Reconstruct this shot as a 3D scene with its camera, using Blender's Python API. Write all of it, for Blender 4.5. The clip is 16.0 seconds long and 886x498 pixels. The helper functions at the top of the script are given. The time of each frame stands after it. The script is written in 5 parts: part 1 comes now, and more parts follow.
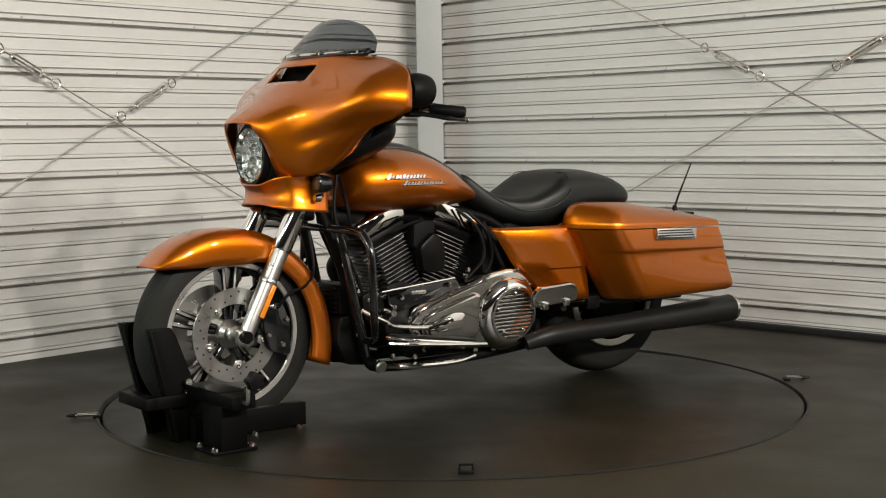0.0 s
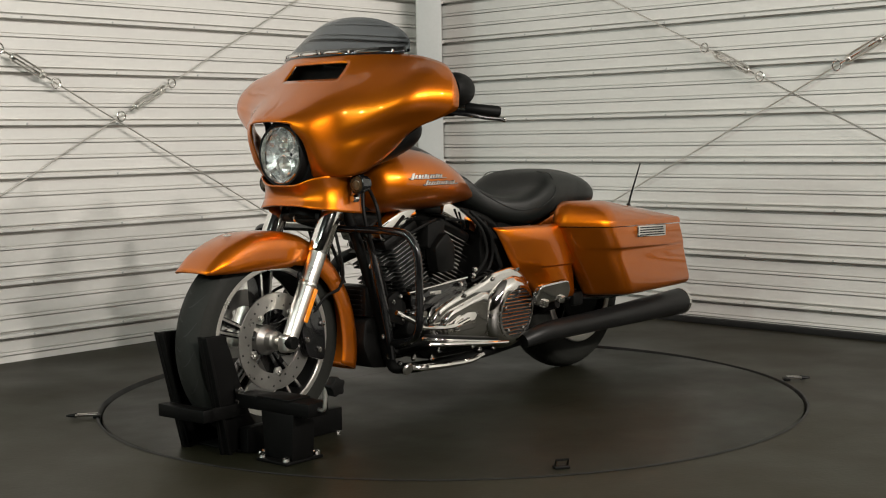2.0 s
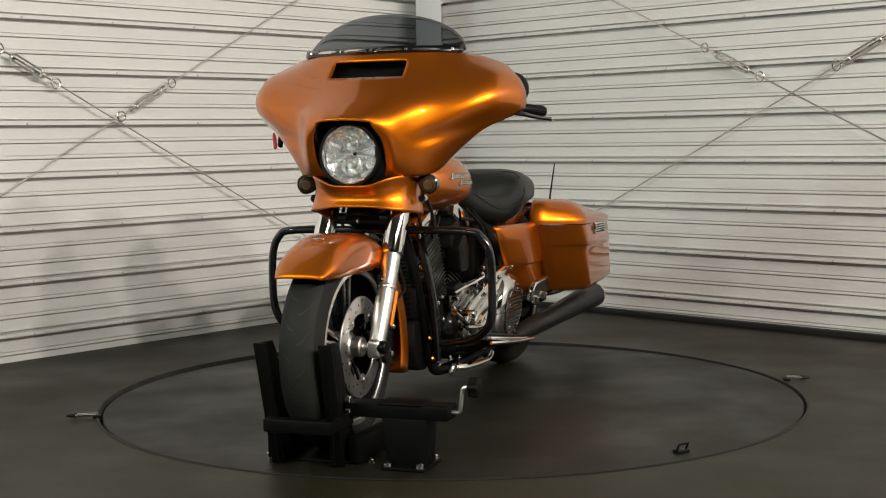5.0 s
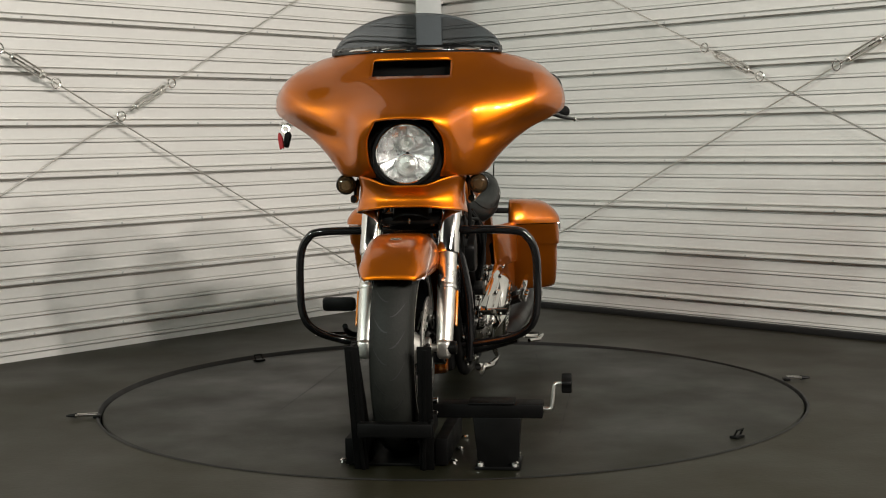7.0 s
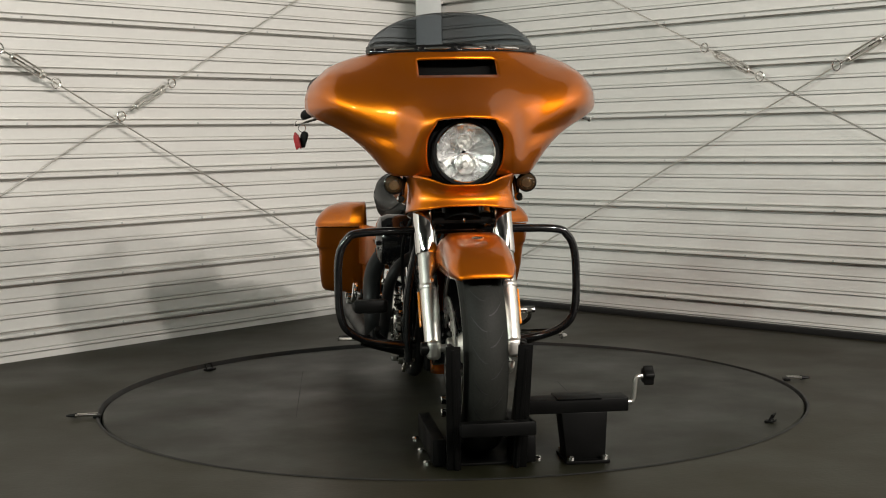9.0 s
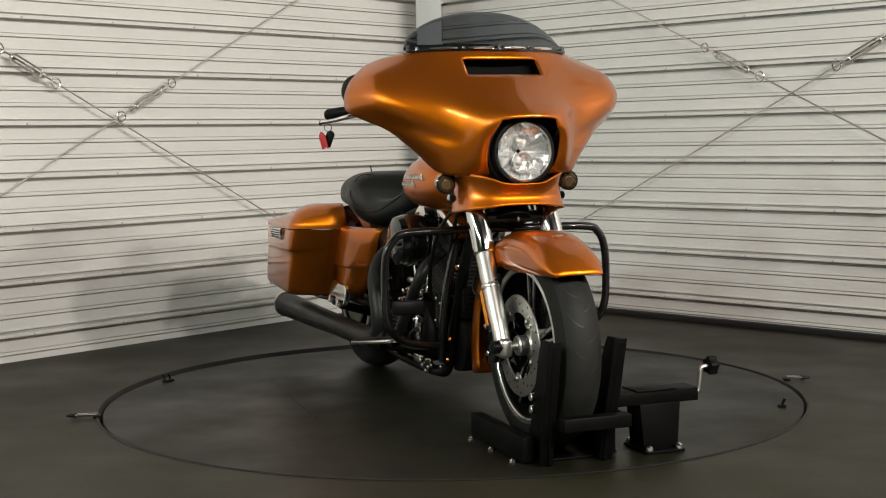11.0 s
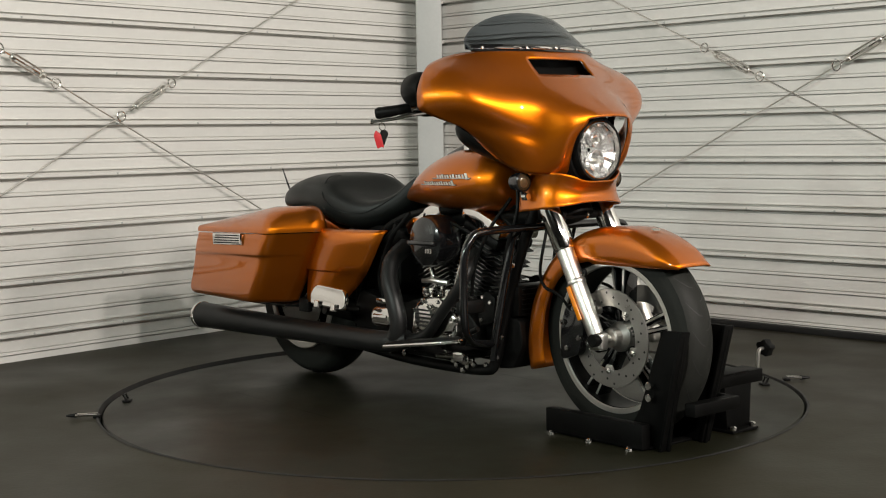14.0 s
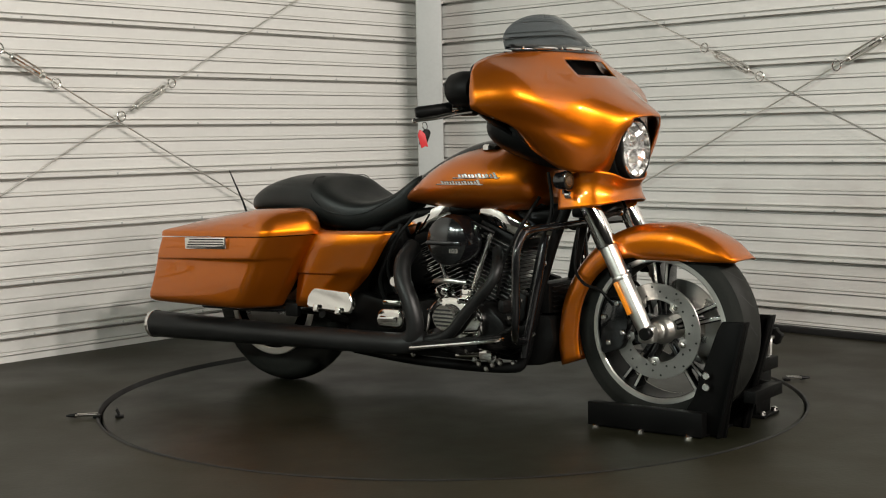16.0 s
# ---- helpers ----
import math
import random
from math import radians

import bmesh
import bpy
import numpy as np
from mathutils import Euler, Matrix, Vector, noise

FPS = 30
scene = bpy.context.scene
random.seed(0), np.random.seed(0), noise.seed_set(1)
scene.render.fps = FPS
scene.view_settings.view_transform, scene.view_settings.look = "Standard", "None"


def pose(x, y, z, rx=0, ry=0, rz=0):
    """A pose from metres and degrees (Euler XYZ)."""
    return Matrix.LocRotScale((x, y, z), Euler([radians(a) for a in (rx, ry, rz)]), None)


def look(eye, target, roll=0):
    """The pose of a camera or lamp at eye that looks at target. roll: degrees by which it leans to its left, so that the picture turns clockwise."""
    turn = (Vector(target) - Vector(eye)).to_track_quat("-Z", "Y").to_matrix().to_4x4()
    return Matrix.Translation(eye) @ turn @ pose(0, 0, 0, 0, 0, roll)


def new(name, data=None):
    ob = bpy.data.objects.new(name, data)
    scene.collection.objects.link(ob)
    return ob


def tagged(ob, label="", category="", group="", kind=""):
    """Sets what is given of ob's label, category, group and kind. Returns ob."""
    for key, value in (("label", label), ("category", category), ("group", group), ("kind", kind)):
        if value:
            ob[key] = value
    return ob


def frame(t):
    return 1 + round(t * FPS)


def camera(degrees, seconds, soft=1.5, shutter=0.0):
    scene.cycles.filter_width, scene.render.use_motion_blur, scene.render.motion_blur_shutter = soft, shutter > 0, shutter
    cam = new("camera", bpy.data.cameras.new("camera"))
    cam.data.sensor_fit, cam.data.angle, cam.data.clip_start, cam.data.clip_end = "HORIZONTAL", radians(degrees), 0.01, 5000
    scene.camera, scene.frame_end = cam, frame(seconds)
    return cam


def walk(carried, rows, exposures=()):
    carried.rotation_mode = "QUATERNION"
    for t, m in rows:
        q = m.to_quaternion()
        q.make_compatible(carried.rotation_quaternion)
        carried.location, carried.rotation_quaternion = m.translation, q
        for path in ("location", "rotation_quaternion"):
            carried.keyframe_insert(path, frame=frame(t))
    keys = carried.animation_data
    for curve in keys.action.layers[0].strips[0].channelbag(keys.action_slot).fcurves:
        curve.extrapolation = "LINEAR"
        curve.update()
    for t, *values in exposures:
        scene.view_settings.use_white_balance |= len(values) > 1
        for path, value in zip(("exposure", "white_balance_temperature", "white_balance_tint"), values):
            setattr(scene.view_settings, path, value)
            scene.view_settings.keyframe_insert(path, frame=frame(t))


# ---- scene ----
# camera: stands still on a tripod before the turntable
cam = camera(35.58, 16.0, 1.1)
EYE = (0.0, -4.8667, 0.9218)
AIM = (-0.0052 * 5.0, -4.8667 + 5.0, 0.9218 - 5.0 * math.tan(0.08144))
STAND = look(EYE, AIM, -0.957)
walk(cam, [(0.0, STAND), (16.0, STAND)], exposures=[(0.0, 0.0), (16.0, 0.0)])

# light: bare hall lamps high up behind the camera, and a faint bounce
world = bpy.data.worlds.new("hall_air")
scene.world = world
world.use_nodes = True
world.node_tree.nodes["Background"].inputs[0].default_value = (0.55, 0.58, 0.56, 1)
world.node_tree.nodes["Background"].inputs[1].default_value = 0.006


def hall_lamp(x, y, z, watts, colour, target, size=0.26):
    data = bpy.data.lights.new("hall_lamp", "AREA")
    data.shape, data.size, data.energy, data.color = "DISK", size, watts, colour
    ob = new("hall_lamp", data)
    ob.matrix_world = look((x, y, z), target)
    return ob


WARM, COOL = (1.0, 0.925, 0.85), (0.90, 1.0, 0.92)
for x, y, z, w, c, tgt in (
        (4.6, -3.6, 3.0, 60, WARM, (-1.2, 1.2, 0.7)),
        (4.5, -4.7, 3.2, 110, WARM, (-1.2, 1.2, 0.7)),
        (3.8, -5.9, 3.6, 178, WARM, (-1.3, 1.5, 0.7)),
        (2.7, -7.0, 3.7, 204, WARM, (-1.2, 1.5, 0.7)),
        (-4.3, -3.4, 2.4, 28, COOL, (1.2, 1.2, 0.7)),
        (-4.5, -4.3, 2.6, 37, COOL, (1.2, 1.2, 0.7)),
        (-4.0, -5.5, 2.9, 51, COOL, (1.2, 1.3, 0.8)),
        (-2.8, -6.8, 3.4, 62, COOL, (1.0, 1.4, 0.9))):
    hall_lamp(x, y, z, w, c, tgt, 0.22)

# ---- materials ----
def mat(name, colour, rough=0.5, metal=0.0, vary=0.12, scale=6.0, fine=90.0, bump=0.0, coat=0.0, rvary=0.08, spec=0.5):
    """A surface with broad stains, fine grain and a little relief."""
    m = bpy.data.materials.new(name)
    m.use_nodes = True
    nt = m.node_tree
    b = nt.nodes["Principled BSDF"]
    co = nt.nodes.new("ShaderNodeTexCoord")
    big, small = nt.nodes.new("ShaderNodeTexNoise"), nt.nodes.new("ShaderNodeTexNoise")
    big.inputs["Scale"].default_value, small.inputs["Scale"].default_value = scale, fine
    big.inputs["Detail"].default_value, small.inputs["Detail"].default_value = 5, 3
    for n in (big, small):
        nt.links.new(co.outputs["Object"], n.inputs["Vector"])
    add = nt.nodes.new("ShaderNodeMath")
    add.operation = "MULTIPLY_ADD"
    nt.links.new(big.outputs["Fac"], add.inputs[0])
    add.inputs[1].default_value = 0.65
    half = nt.nodes.new("ShaderNodeMath")
    half.operation = "MULTIPLY"
    half.inputs[1].default_value = 0.35
    nt.links.new(small.outputs["Fac"], half.inputs[0])
    nt.links.new(half.outputs[0], add.inputs[2])
    ramp = nt.nodes.new("ShaderNodeMapRange")
    ramp.inputs[1].default_value, ramp.inputs[2].default_value = 0.3, 0.7
    ramp.inputs[3].default_value, ramp.inputs[4].default_value = 1 - vary, 1 + vary
    nt.links.new(add.outputs[0], ramp.inputs[0])
    mul = nt.nodes.new("ShaderNodeVectorMath")
    mul.operation = "SCALE"
    mul.inputs[0].default_value = colour
    nt.links.new(ramp.outputs[0], mul.inputs["Scale"])
    nt.links.new(mul.outputs[0], b.inputs["Base Color"])
    rr = nt.nodes.new("ShaderNodeMapRange")
    rr.inputs[1].default_value, rr.inputs[2].default_value = 0.3, 0.7
    rr.inputs[3].default_value, rr.inputs[4].default_value = max(0.02, rough - rvary), min(1, rough + rvary)
    nt.links.new(big.outputs["Fac"], rr.inputs[0])
    nt.links.new(rr.outputs[0], b.inputs["Roughness"])
    b.inputs["Metallic"].default_value = metal
    b.inputs["Specular IOR Level"].default_value = spec
    b.inputs["Coat Weight"].default_value = coat
    b.inputs["Coat Roughness"].default_value = 0.015
    if bump:
        bp = nt.nodes.new("ShaderNodeBump")
        bp.inputs["Strength"].default_value, bp.inputs["Distance"].default_value = bump, 0.002
        nt.links.new(small.outputs["Fac"], bp.inputs["Height"])
        nt.links.new(bp.outputs[0], b.inputs["Normal"])
    return m


ORANGE = mat("amber_paint", (0.58, 0.143, 0.003), 0.35, 0.88, 0.06, 3, 900, 0.06, 0.9, 0.03, 0.2)
WALL = mat("white_steel_sheet", (0.72, 0.71, 0.68), 0.38, 0.0, 0.05, 1.3, 40, 0.03)
STEELGREY = mat("column_paint", (0.47, 0.48, 0.47), 0.45, 0.0, 0.06, 3, 60, 0.05)
FLOOR = mat("black_rubber_floor", (0.0182, 0.0160, 0.0072), 0.53, 0.0, 0.32, 1.6, 70, 0.30, 0, 0.14, 0.38)
DISC = mat("black_rubber_deck", (0.0098, 0.0098, 0.0044), 0.47, 0.0, 0.34, 2.2, 90, 0.25, 0, 0.14, 0.32)
SEAM = mat("black_edge_rubber", (0.008, 0.008, 0.008), 0.6, 0.0, 0.2, 9, 60, 0.2)
TYRE = mat("tyre_rubber", (0.0115, 0.0122, 0.0102), 0.66, 0.0, 0.30, 9, 120, 0.3, 0, 0.1, 0.25)
CHROME = mat("chrome", (0.82, 0.80, 0.77), 0.07, 1.0, 0.05, 7, 80, 0, 0, 0.03)
BRUSHED = mat("polished_fork_alloy", (0.72, 0.70, 0.66), 0.33, 1.0, 0.06, 7, 120, 0.02, 0, 0.06)
ROTOR = mat("brake_rotor_steel", (0.38, 0.37, 0.35), 0.33, 1.0, 0.1, 14, 200, 0.05)
GLOSSBLACK = mat("gloss_black_paint", (0.005, 0.005, 0.0055), 0.16, 0.0, 0.15, 9, 90, 0, 0.6, 0.05)
SATIN = mat("satin_black", (0.0040, 0.0040, 0.0038), 0.40, 0.0, 0.2, 9, 120, 0.08, 0, 0.08, 0.13)
PIPE = mat("matt_black_exhaust", (0.009, 0.009, 0.0088), 0.42, 0.0, 0.2, 6, 150, 0.06, 0, 0.08, 0.3)
CHOCKM = mat("black_powder_coat", (0.0025, 0.0025, 0.0024), 0.5, 0.0, 0.25, 8, 160, 0.12, 0, 0.08, 0.08)
LEATHER = mat("black_leather", (0.0085, 0.0100, 0.0092), 0.44, 0.0, 0.18, 9, 260, 0.35, 0, 0.08, 0.4)
PLASTIC = mat("black_plastic", (0.004, 0.004, 0.0038), 0.5, 0.0, 0.15, 9, 160, 0.1, 0, 0.08, 0.14)
ALLOYFIN = mat("machined_fin_edge", (0.70, 0.69, 0.67), 0.36, 1.0, 0.1, 20, 200, 0.03)
REFLECTOR = mat("amber_reflector", (0.85, 0.26, 0.01), 0.25, 0.0, 0.1, 30, 300, 0.1, 0.5)
RED = mat("red_tag", (0.50, 0.02, 0.025), 0.5, 0.0, 0.1, 30, 200, 0.1)
LAMPCHROME = mat("lamp_reflector", (0.74, 0.74, 0.73), 0.24, 0.85, 0.08, 30, 200, 0.05)
SILVER = mat("silver_badge", (0.72, 0.70, 0.66), 0.25, 1.0, 0.05, 20, 90)


def glassy(name, colour, rough=0.02, weight=1.0, ior=1.45):
    m = bpy.data.materials.new(name)
    m.use_nodes = True
    b = m.node_tree.nodes["Principled BSDF"]
    b.inputs["Base Color"].default_value = (*colour, 1)
    b.inputs["Roughness"].default_value = rough
    b.inputs["Transmission Weight"].default_value = weight
    b.inputs["IOR"].default_value = ior
    return m


SMOKE = glassy("smoked_screen", (0.20, 0.22, 0.24), 0.02, 1.0, 1.12)
CLEAR = glassy("clear_lens", (0.97, 0.98, 0.98), 0.02, 1.0, 1.07)
AMBERLENS = glassy("smoked_amber_lens", (0.20, 0.12, 0.055), 0.08, 0.8)


# ---- mesh helpers ----
def part(name, bm, material, parent=None, label="", smooth=True, sharp=35):
    """Links a bmesh as one mesh object under a thing or a part."""
    bmesh.ops.recalc_face_normals(bm, faces=bm.faces[:])
    me = bpy.data.meshes.new(name)
    for f in bm.faces:
        f.smooth = smooth
    if smooth and sharp:
        for e in bm.edges:
            if len(e.link_faces) == 2 and e.calc_face_angle(0) > radians(sharp):
                e.smooth = False
    bm.to_mesh(me)
    bm.free()
    me.materials.append(material)
    ob = new(name, me)
    if parent is not None:
        ob.parent = parent
    if label:
        tagged(ob, label)
    return ob


def catmull(pts, n):
    """A smooth line through pts, n steps to each span."""
    p = [Vector(q) for q in pts]
    p = [2 * p[0] - p[1]] + p + [2 * p[-1] - p[-2]]
    out = []
    for i in range(1, len(p) - 2):
        for k in range(n):
            t = k / n
            a, b, c, d = p[i - 1], p[i], p[i + 1], p[i + 2]
            out.append(0.5 * (2 * b + (c - a) * t + (2 * a - 5 * b + 4 * c - d) * t * t + (3 * b - a - 3 * c + d) * t ** 3))
    out.append(p[-2].copy())
    return out


def skin(rings, closed=True, caps=True, bm=None):
    """Faces between rings of equally many points."""
    bm = bm or bmesh.new()
    vs = [[bm.verts.new(p) for p in r] for r in rings]
    n = len(rings[0])
    for a, b in zip(vs, vs[1:]):
        for i in range(n if closed else n - 1):
            j = (i + 1) % n
            bm.faces.new((a[i], a[j], b[j], b[i]))
    if caps and closed:
        bm.faces.new(vs[0])
        bm.faces.new(vs[-1][::-1])
    return bm


def tube(pts, r, seg=14, bm=None, steps=0, caps=True):
    """A round bar along pts; r is one radius or one for each point."""
    rad = list(r) if isinstance(r, (list, tuple)) else [r] * len(pts)
    if steps:
        four = catmull(pts, steps)
        rr = []
        for i in range(len(rad) - 1):
            rr += [rad[i] + (rad[i + 1] - rad[i]) * k / steps for k in range(steps)]
        rad, pts = rr + [rad[-1]], four
    pts = [Vector(p) for p in pts]
    rings, up = [], None
    for i, p in enumerate(pts):
        d = (pts[min(i + 1, len(pts) - 1)] - pts[max(i - 1, 0)]).normalized()
        if up is None:
            up = Vector((0, 0, 1)) if abs(d.z) < 0.9 else Vector((1, 0, 0))
        side = d.cross(up).normalized()
        up = side.cross(d).normalized()
        rings.append([p + rad[i] * (math.cos(a) * side + math.sin(a) * up) for a in (2 * math.pi * k / seg for k in range(seg))])
    return skin(rings, True, caps, bm)


def lathe(profile, m=None, seg=32, bm=None, closed=False):
    """Turns (radius, height) pairs about the local z axis, then moves by m."""
    m = m or Matrix()
    rings = [[m @ Vector((r * math.cos(a), r * math.sin(a), h)) for a in (2 * math.pi * k / seg for k in range(seg))] for r, h in profile]
    if closed:
        rings.append(rings[0])
        bm = skin(rings, True, False, bm)
        bmesh.ops.remove_doubles(bm, verts=bm.verts[:], dist=1e-6)
        return bm
    return skin(rings, True, True, bm)


def block(lo, hi, bevel=0.004, m=None, bm=None, seg=2):
    """A box between two corners with rounded edges."""
    bm2 = bmesh.new()
    bmesh.ops.create_cube(bm2, size=1)
    lo, hi = Vector(lo), Vector(hi)
    for v in bm2.verts:
        v.co = Vector(((lo[i] + hi[i]) / 2 + v.co[i] * (hi[i] - lo[i]) for i in range(3)))
    if bevel:
        bmesh.ops.bevel(bm2, geom=bm2.edges[:], offset=bevel, segments=seg, affect="EDGES", profile=0.5)
    if m is not None:
        bmesh.ops.transform(bm2, matrix=m, verts=bm2.verts[:])
    if bm is None:
        return bm2
    me = bpy.data.meshes.new("tmp")
    bm2.to_mesh(me)
    bm2.free()
    bm.from_mesh(me)
    bpy.data.meshes.remove(me)
    return bm


def prism(poly, axis, a, b, bevel=0.004, seg=2, dish=None):
    """A flat outline of two-number points, drawn out along an axis from a to b."""
    def put(p, v):
        q = list(p)
        q.insert(axis, v)
        return Vector(q)
    bm = skin([[put(p, a) for p in poly], [put(p, b) for p in poly]], True, True)
    bmesh.ops.recalc_face_normals(bm, faces=bm.faces[:])
    if bevel:
        bmesh.ops.bevel(bm, geom=[e for e in bm.edges if e.calc_face_angle(0) > 0.5], offset=bevel, segments=seg, affect="EDGES", profile=0.5)
    return bm


def rounded(poly, r, n=4):
    """An outline with its corners rounded."""
    out = []
    for i, p in enumerate(poly):
        p = Vector(p)
        a, b = Vector(poly[i - 1]) - p, Vector(poly[(i + 1) % len(poly)]) - p
        k = min(r, a.length * 0.45, b.length * 0.45)
        p0, p1 = p + a.normalized() * k, p + b.normalized() * k
        for j in range(n + 1):
            t = j / n
            out.append((1 - t) ** 2 * p0 + 2 * t * (1 - t) * p + t * t * p1)
    return out


def mirror_y(bm):
    """Adds the mirror image across y = 0 and joins the middle."""
    g = bmesh.ops.duplicate(bm, geom=bm.verts[:] + bm.edges[:] + bm.faces[:])
    for v in (v for v in g["geom"] if isinstance(v, bmesh.types.BMVert)):
        v.co.y = -v.co.y
    bmesh.ops.reverse_faces(bm, faces=[f for f in g["geom"] if isinstance(f, bmesh.types.BMFace)])
    bmesh.ops.remove_doubles(bm, verts=bm.verts[:], dist=1e-5)
    return bm


def thick(ob, t, offset=-1):
    md = ob.modifiers.new("thickness", "SOLIDIFY")
    md.thickness, md.offset = t, offset
    return ob


def patch(rows, nu, nv):
    """A smooth grid of points through rows of nodes."""
    fine = [catmull(r, nu) for r in rows]
    cols = [catmull(c, nv) for c in zip(*fine)]
    return [list(r) for r in zip(*cols)]


def thing(name, label, category, group="", at=None):
    ob = new(name)
    ob.empty_display_size = 0.1
    if at is not None:
        ob.matrix_basis = at
    return tagged(ob, label, category, group)


def joined(*bms):
    out = bms[0]
    for b in bms[1:]:
        me = bpy.data.meshes.new("tmp")
        b.to_mesh(me)
        b.free()
        out.from_mesh(me)
        bpy.data.meshes.remove(me)
    return out


def spun(p, q):
    """The pose whose z axis runs from p to q, at p."""
    p, q = Vector(p), Vector(q)
    return Matrix.Translation(p) @ (q - p).to_track_quat("Z", "Y").to_matrix().to_4x4()


# ---- the hall ----
LEFT_D, LEFT_N = Vector((0.655, 0.756, 0)), Vector((0.756, -0.655, 0))
RIGHT_D, RIGHT_N = Vector((0.7046, -0.7096, 0)), Vector((-0.7096, -0.7046, 0))
LEFT_P, RIGHT_P = Vector((-1.895, 0.858, 0)), Vector((0.604, 2.393, 0.005))
DECK_R = 1.215
RIB = 0.2225
FIRST = 0.105


def rib_profile(top):
    """Height and depth of ribbed sheet: proud ribs between grooves added to deepen their shade lines, and two fine
    beads between.
    """
    pts = []
    z0 = FIRST - RIB
    while z0 < top:
        for z, d in ((-0.0135, 0.0), (-0.013, -0.024), (0.0025, -0.024), (0.003, 0.022), (0.017, 0.022),
                     (0.0175, -0.022), (0.0275, -0.022), (0.028, 0.0)):
            pts.append((z0 + z, d))
        for m in (0.080, 0.148):
            for z, d in ((-0.0025, 0.0), (-0.002, -0.012), (0.002, -0.012), (0.0025, 0.005), (0.014, 0.005),
                         (0.0143, -0.008), (0.0180, -0.008), (0.0185, 0.0)):
                pts.append((z0 + m + z, d))
        z0 += RIB
    return [(0.0, 0.0)] + [p for p in pts if 0 < p[0] < top] + [(top, 0.0)]


def ribbed_wall(name, p, d, n, u0, u1, top):
    prof = rib_profile(top)
    front = [[p + d * u + n * dep + Vector((0, 0, z)) for z, dep in prof] for u in (u0, u1)]
    bm = skin(front, False, False)
    back = [p + d * u - n * 0.06 + Vector((0, 0, z)) for u, z in ((u0, 0), (u1, 0), (u1, top), (u0, top))]
    bm.faces.new([bm.verts.new(v) for v in back])
    ob = part(name, bm, WALL, None, "white ribbed steel wall with horizontal corrugations", smooth=False)
    return tagged(ob, category="wall", kind="structure")


TOP = 5.2
wall_left = ribbed_wall("wall_west", LEFT_P, LEFT_D, LEFT_N, -5.5, 2.84, TOP)
wall_right = ribbed_wall("wall_north", RIGHT_P, RIGHT_D, RIGHT_N, -0.93, 7.5, TOP)


def hall_floor():
    bm = bmesh.new()
    seg = 96
    ring = [bm.verts.new(((DECK_R + 0.014) * math.cos(2 * math.pi * i / seg), (DECK_R + 0.014) * math.sin(2 * math.pi * i / seg), 0.001)) for i in range(seg)]
    deep = [bm.verts.new((v.co.x, v.co.y, -0.05)) for v in ring]
    outer = []
    for i in range(seg):
        a = 2 * math.pi * i / seg
        c, s = math.cos(a), math.sin(a)
        k = 16 / max(abs(c), abs(s))
        outer.append(bm.verts.new((k * c, k * s - 4, 0.001)))
    for i in range(seg):
        j = (i + 1) % seg
        bm.faces.new((ring[i], ring[j], outer[j], outer[i]))
        bm.faces.new((ring[i], ring[j], deep[j], deep[i]))
    bm.faces.new(deep)
    return tagged(part("floor", bm, FLOOR, None, "dark worn rubber floor around the turntable", smooth=False), category="floor", kind="structure")


hall_floor()


def shell(name, lo, hi, material, label, category):
    return tagged(part(name, block(lo, hi, 0), material, None, label, smooth=False), category=category, kind="structure")


# unseen ceiling and walls added to close the hall, dark to deepen reflections
HALLW = mat("unseen_hall_surface", (0.06, 0.06, 0.056), 0.7, 0, 0.08, 1, 30, 0.05)
shell("ceiling", (-9, -12, TOP), (9, 6, TOP + 0.1), HALLW, "added dark grey ceiling out of view, darkens reflections", "ceiling")
shell("wall_south", (-9, -12.1, 0), (9, -12, TOP), HALLW, "added dark grey wall out of view, darkens reflections", "wall")
shell("wall_side", (-9.1, -12, 0), (-9, 0, TOP), HALLW, "added dark grey wall out of view, darkens reflections", "wall")
shell("wall_east", (9, -12, 0), (9.1, 0, TOP), HALLW, "added dark grey wall out of view, darkens reflections", "wall")


def corner_column():
    """A square steel post standing just before the corner."""
    poly = [(-0.163, 2.58), (-0.026, 2.58), (-0.026, 2.75), (-0.163, 2.75)]
    ob = part("column", prism(poly, 2, 0.0, TOP, 0.006), STEELGREY, None, "light grey painted steel corner column")
    tagged(ob, category="column", kind="structure")


corner_column()

# ---- the turntable ----
deck = thing("turntable", "round black rubber-topped turntable deck in the floor", "turntable")


def deck_top():
    prof = [(DECK_R, -0.04), (DECK_R, -0.004), (DECK_R - 0.004, 0.0), (0.9, 0.0), (0.45, 0.0), (0.0005, 0.0)]
    return part("deck_plate", lathe(prof, None, 128), DISC, deck)


deck_top()

bike = thing("motorcycle", "burnt orange touring motorcycle with batwing fairing and saddlebags", "motorcycle")
chock = thing("wheel_chock", "black steel wheel chock clamping the front tyre", "wheel chock")

from mathutils.bvhtree import BVHTree

# ---- motorcycle: x forward, y to its left, z up ----
FAX, FAZ, FR = 0.872, 0.307, 0.306
RAX, RAZ, RR = -0.745, 0.318, 0.317


def tyre(r, w, rim):
    """Round-shouldered tyre about the y axis, with shallow tread cuts."""
    prof = []
    n = 20
    for i in range(n + 1):
        a = math.pi * i / n
        prof.append((rim + (r - rim) * math.sin(a) ** 0.62 if 0 < i < n else rim, -math.cos(a) * w / 2 * (1 if 3 < i < n - 3 else 0.93)))
    prof += [(rim - 0.012, w * 0.36), (rim - 0.012, -w * 0.36)]
    bm = lathe(prof, Matrix.Rotation(radians(90), 4, "X"), 80, None, True)
    return bm


